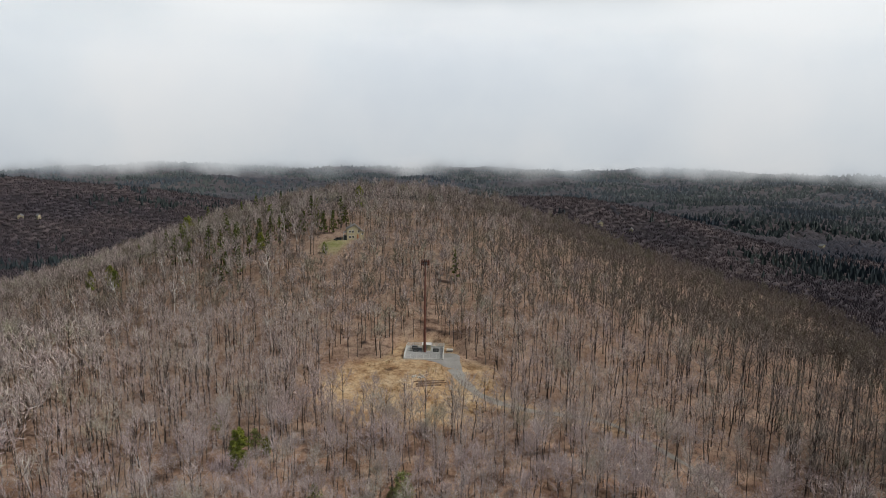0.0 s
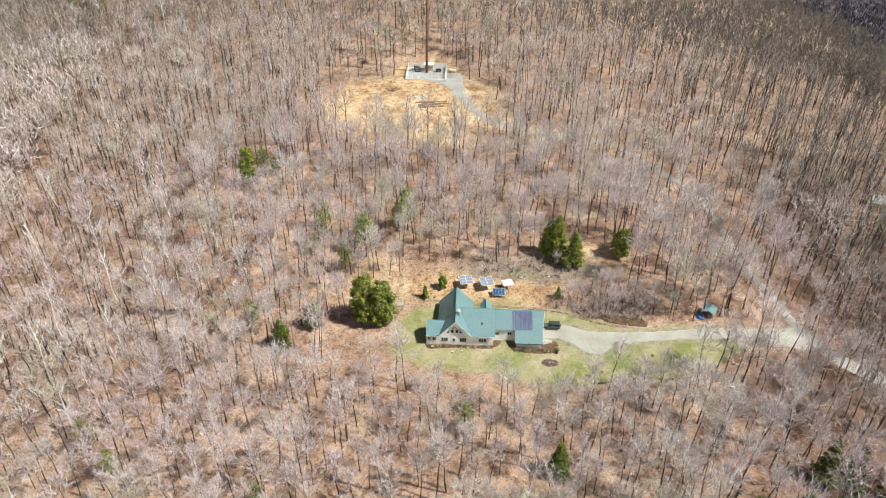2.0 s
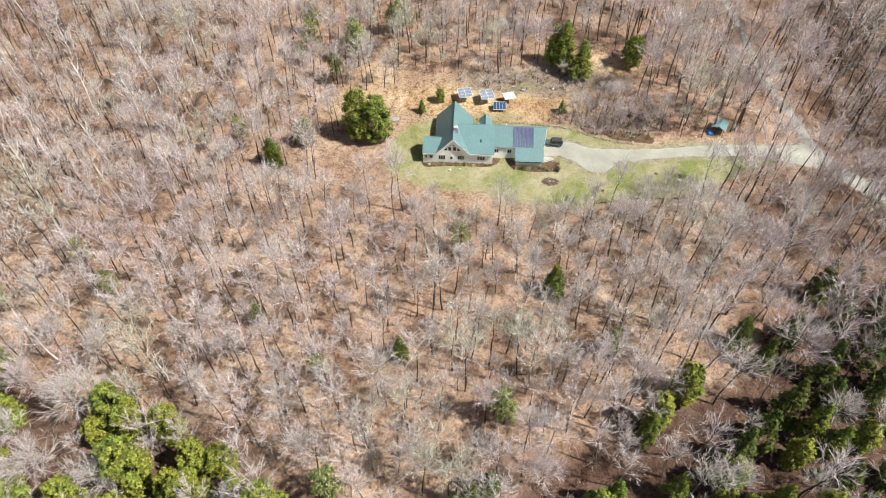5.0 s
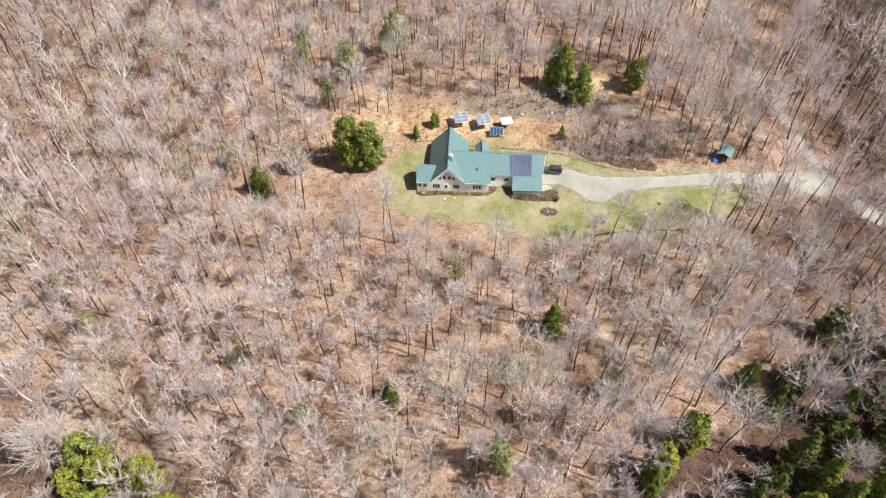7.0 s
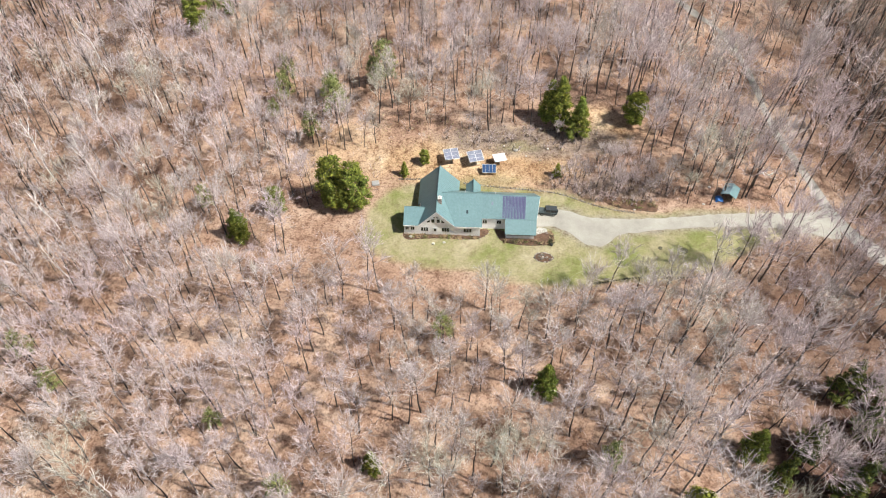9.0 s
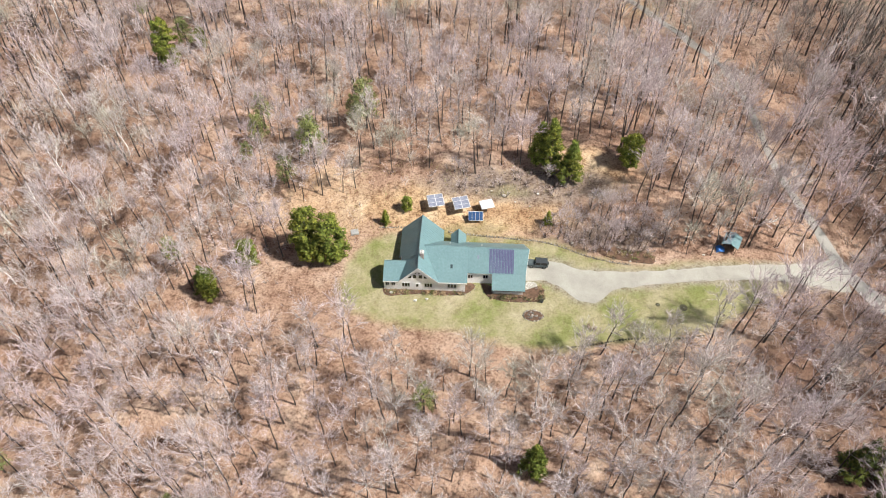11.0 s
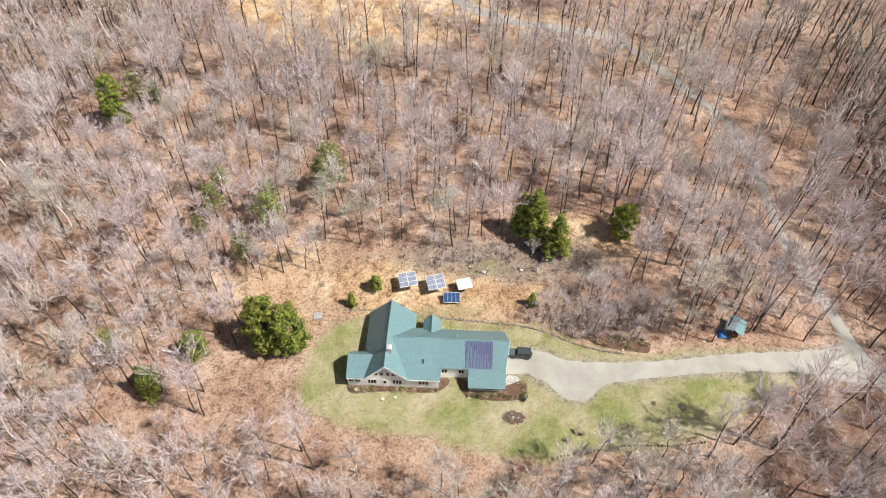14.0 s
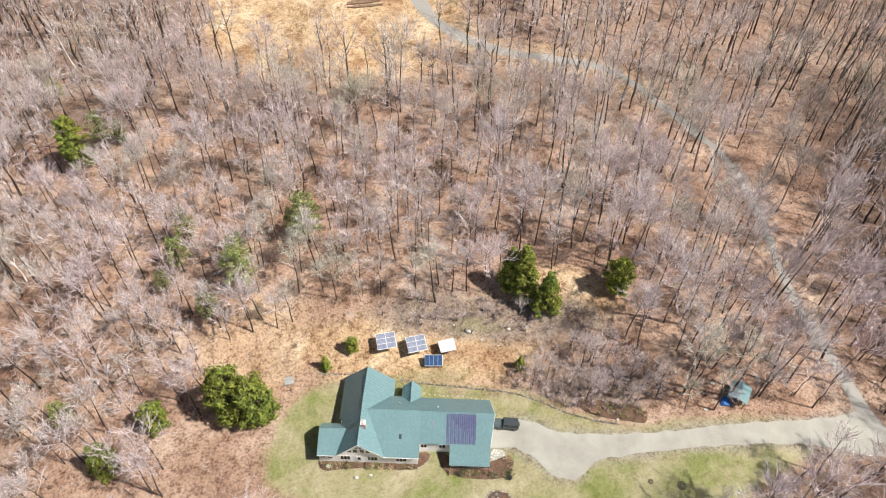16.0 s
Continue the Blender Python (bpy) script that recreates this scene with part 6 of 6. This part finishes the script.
    for x, y in ((-12.2, 160.6), (-3.2, 160.8), (-12.8, 163.5)):
        cab = tagged(new("generator_cabinet"), "dark metal generator cabinet on the pad", "cabinet", "cabinets on the pad")
        part("housing", block(-1.2, -0.7, 0.08, 1.2, 0.7, 1.6, 0.04), M_DARK, cab)
        part("lid", block(-1.25, -0.75, 1.6, 1.25, 0.75, 1.7, 0.02), M_STEEL, cab)
        for k in range(4):
            part("louvre", block(-0.9, -0.74, 0.5 + 0.2 * k, 0.9, -0.7, 0.6 + 0.2 * k), M_STEEL, cab)
        cab.matrix_basis = pose(x, y, gz)
    tank = tagged(new("gas_tank"), "pale horizontal gas tank beside the compound", "tank")
    part("shell", tube((1.6, 161.2, gz + 0.8), (4.4, 160.8, gz + 0.8), 0.6, 16), M_TRIM, tank)
    for x in (2.1, 3.9):
        part("saddle", block(x - 0.12, 160.5, gz - 0.2, x + 0.12, 161.5, gz + 0.5), M_CONCRETE, tank)
    logs = tagged(new("log_pile"), "long felled logs lying in the straw clearing", "logs")
    rng = random.Random(3)
    for k in range(7):
        x, y, a = -4 + rng.uniform(-1.2, 1.2), 124.2 + 0.75 * k, 0.2 + rng.uniform(-0.07, 0.07)
        L = rng.uniform(4, 6.5)
        p, q = (x - L * math.cos(a), y - L * math.sin(a)), (x + L * math.cos(a), y + L * math.sin(a))
        part("log", tube((*p, float(terrain(*p)) + 0.2), (*q, float(terrain(*q)) + 0.2), 0.24, 7, 0.17), M_LOG, logs)
    heap = tagged(new("rubble_heap"), "heap of pale rocks and stumps in the clearing", "rubble")
    put_stones(heap, [(-9.6 + rng.gauss(0, 1.3), 131.3 + rng.gauss(0, 0.9)) for k in range(24)], 0.5, 1.5, 21, M_PALE_STONE)
    bush = tagged(new("brush_heap"), "heap of cut brush at the clearing's edge", "brush heap")
    for k in range(90):
        a, r = rng.uniform(0, 6.28), rng.uniform(0, 3.2)
        x, y = -21 + r * math.cos(a), 139 + r * math.sin(a) * 0.6
        z = float(terrain(x, y))
        part("branch", tube((x, y, z + 0.1), (x + rng.uniform(-1.5, 1.5), y + rng.uniform(-1, 1), z + rng.uniform(0.4, 1.4)), 0.05, 4, 0.01), M_LOG, bush)


def build_hill_house():
    """The tan house on the ridge behind the mast."""
    h = tagged(new("hill_house"), "tall tan clapboard house on the wooded ridge", "house")
    part("wall", prism([(-5.5, -4, -1), (5.5, -4, -1), (5.5, -4, 6.2), (1.2, -4, 9.2), (-5.5, -4, 6.6)], (0, 8, 0)), M_TAN, h)
    part("wall", block(5.5, -3.4, -1, 8.6, 3.4, 5.0), M_TAN, h)
    part("roof", prism([(1.2, -4.5, 9.5), (1.2, 4.5, 9.5), (-6.1, 4.5, 6.6), (-6.1, -4.5, 6.6)], (0, 0, 0.2)), M_STEEL, h, "grey metal roof")
    part("roof", prism([(1.2, -4.5, 9.5), (1.2, 4.5, 9.5), (6.0, 4.5, 6.1), (6.0, -4.5, 6.1)], (0, 0, 0.2)), M_STEEL, h, "grey metal roof")
    part("roof", prism([(5.5, -3.8, 6.1), (5.5, 3.8, 6.1), (9.0, 3.8, 4.9), (9.0, -3.8, 4.9)], (0, 0, 0.18)), M_STEEL, h, "grey metal roof")
    # solid dark block takes the place of the shade under the porch roof
    part("porch", block(-8.2, -4.2, -0.8, -5.5, 2.0, 2.6), M_DARK, h, "dark block standing in for the shade inside the porch")
    part("porch_roof", prism([(-5.4, -4.6, 5.0), (-5.4, 2.3, 5.0), (-8.6, 2.3, 4.2), (-8.6, -4.6, 4.2)], (0, 0, 0.15)), M_STEEL, h)
    for y in (-4.3, 1.9):
        part("post", block(-8.3, y, -0.8, -8.1, y + 0.2, 4.3), M_TRIM, h)
    for x, z in ((-3.6, 4.6), (-1.2, 4.6), (3.4, 4.6), (-3.6, 1.2), (-1.2, 1.2), (6.6, 3.2)):
        w = part("window", block(x - 0.2, -4.06, z - 0.2, x + 1.5, -4.0, z + 1.5), M_TRIM, h) if x < 6 else part("window", block(x - 0.2, -3.46, z - 0.2, x + 1.3, -3.4, z + 1.1), M_TRIM, h)
        y = -4.07 if x < 6 else -3.47
        part("pane", block(x, y, z, x + 1.3 if x < 6 else x + 1.1, y + 0.01, z + 1.3 if x < 6 else z + 0.9), M_GLASS, w)
    part("door", block(2.6, -4.07, 0.6, 3.9, -4.0, 3.4), M_ORANGE, h, "orange-brown door")
    part("chimney", block(-2.4, 0.5, 7.0, -1.5, 1.4, 10.4), M_CONCRETE, h, "pale chimney")
    h.matrix_basis = pose(-60.5, 289, 47.5, 0, 0, 12)
    h.scale = (0.76, 0.85, 1.0)
    suv = tagged(new("far_car"), "black car parked before the house on the ridge", "car")
    part("body", block(-2.3, -0.95, 0.35, 2.3, 0.95, 1.1, 0.1), M_DARK, suv)
    part("cabin", block(-1.3, -0.85, 1.1, 1.9, 0.85, 1.75, 0.12), M_GLASS, suv)
    for x in (-1.4, 1.4):
        for y in (-0.97, 0.75):
            part("wheel", tube((x, y, 0.36), (x, y + 0.22, 0.36), 0.36, 12), M_DARK, suv)
    suv.matrix_basis = pose(-69.5, 283.5, float(terrain(-69.5, 283.5)), 0, 0, 40)


def far_home(x, y, turn, w, d, label, size=0.75):
    h = tagged(new("far_house"), label, "house", "homes in the valley")
    part("wall", prism([(-w, -d, -2), (w, -d, -2), (w, -d, 5), (0, -d, 8.5), (-w, -d, 5)], (0, 2 * d, 0)), M_TAN, h)
    for s in (-1, 1):
        part("roof", prism([(0, -d - 0.6, 8.9), (0, d + 0.6, 8.9), (s * (w + 0.8), d + 0.6, 4.7), (s * (w + 0.8), -d - 0.6, 4.7)], (0, 0, 0.3)), M_STEEL, h)
    for x0 in (-0.6 * w, 0.25 * w):
        part("window", block(x0, -d - 0.06, 1.5, x0 + 0.35 * w, -d, 3.4), M_GLASS, h)
    h.matrix_basis = pose(x, y, float(terrain(x, y)) + 1.6 * size, 0, 0, turn)
    h.scale = (size, size, size)


M_TAN = plain("tan_clapboard", (0.5, 0.44, 0.28), (0.62, 0.56, 0.38), 0.8, 0.8, fine=8)
M_ORANGE = plain("orange_door", (0.4, 0.13, 0.04), (0.5, 0.18, 0.06), 2, 0.6)
build_mast()
build_hill_house()
far_home(-662, 871, 20, 4, 6, "pale house among far bare woods")
far_home(-640, 880, 60, 3, 4, "pale outbuilding among far bare woods")
far_home(203, 827, 10, 4, 4, "pale house in the far wooded valley")
far_home(245, 819, -20, 3, 4, "pale house in the far wooded valley")
far_home(598, 984, 30, 5, 5, "pale house on the far hillside")
far_home(151, 77, 75, 6, 9, "low pale house at the woods' edge", 0.42)
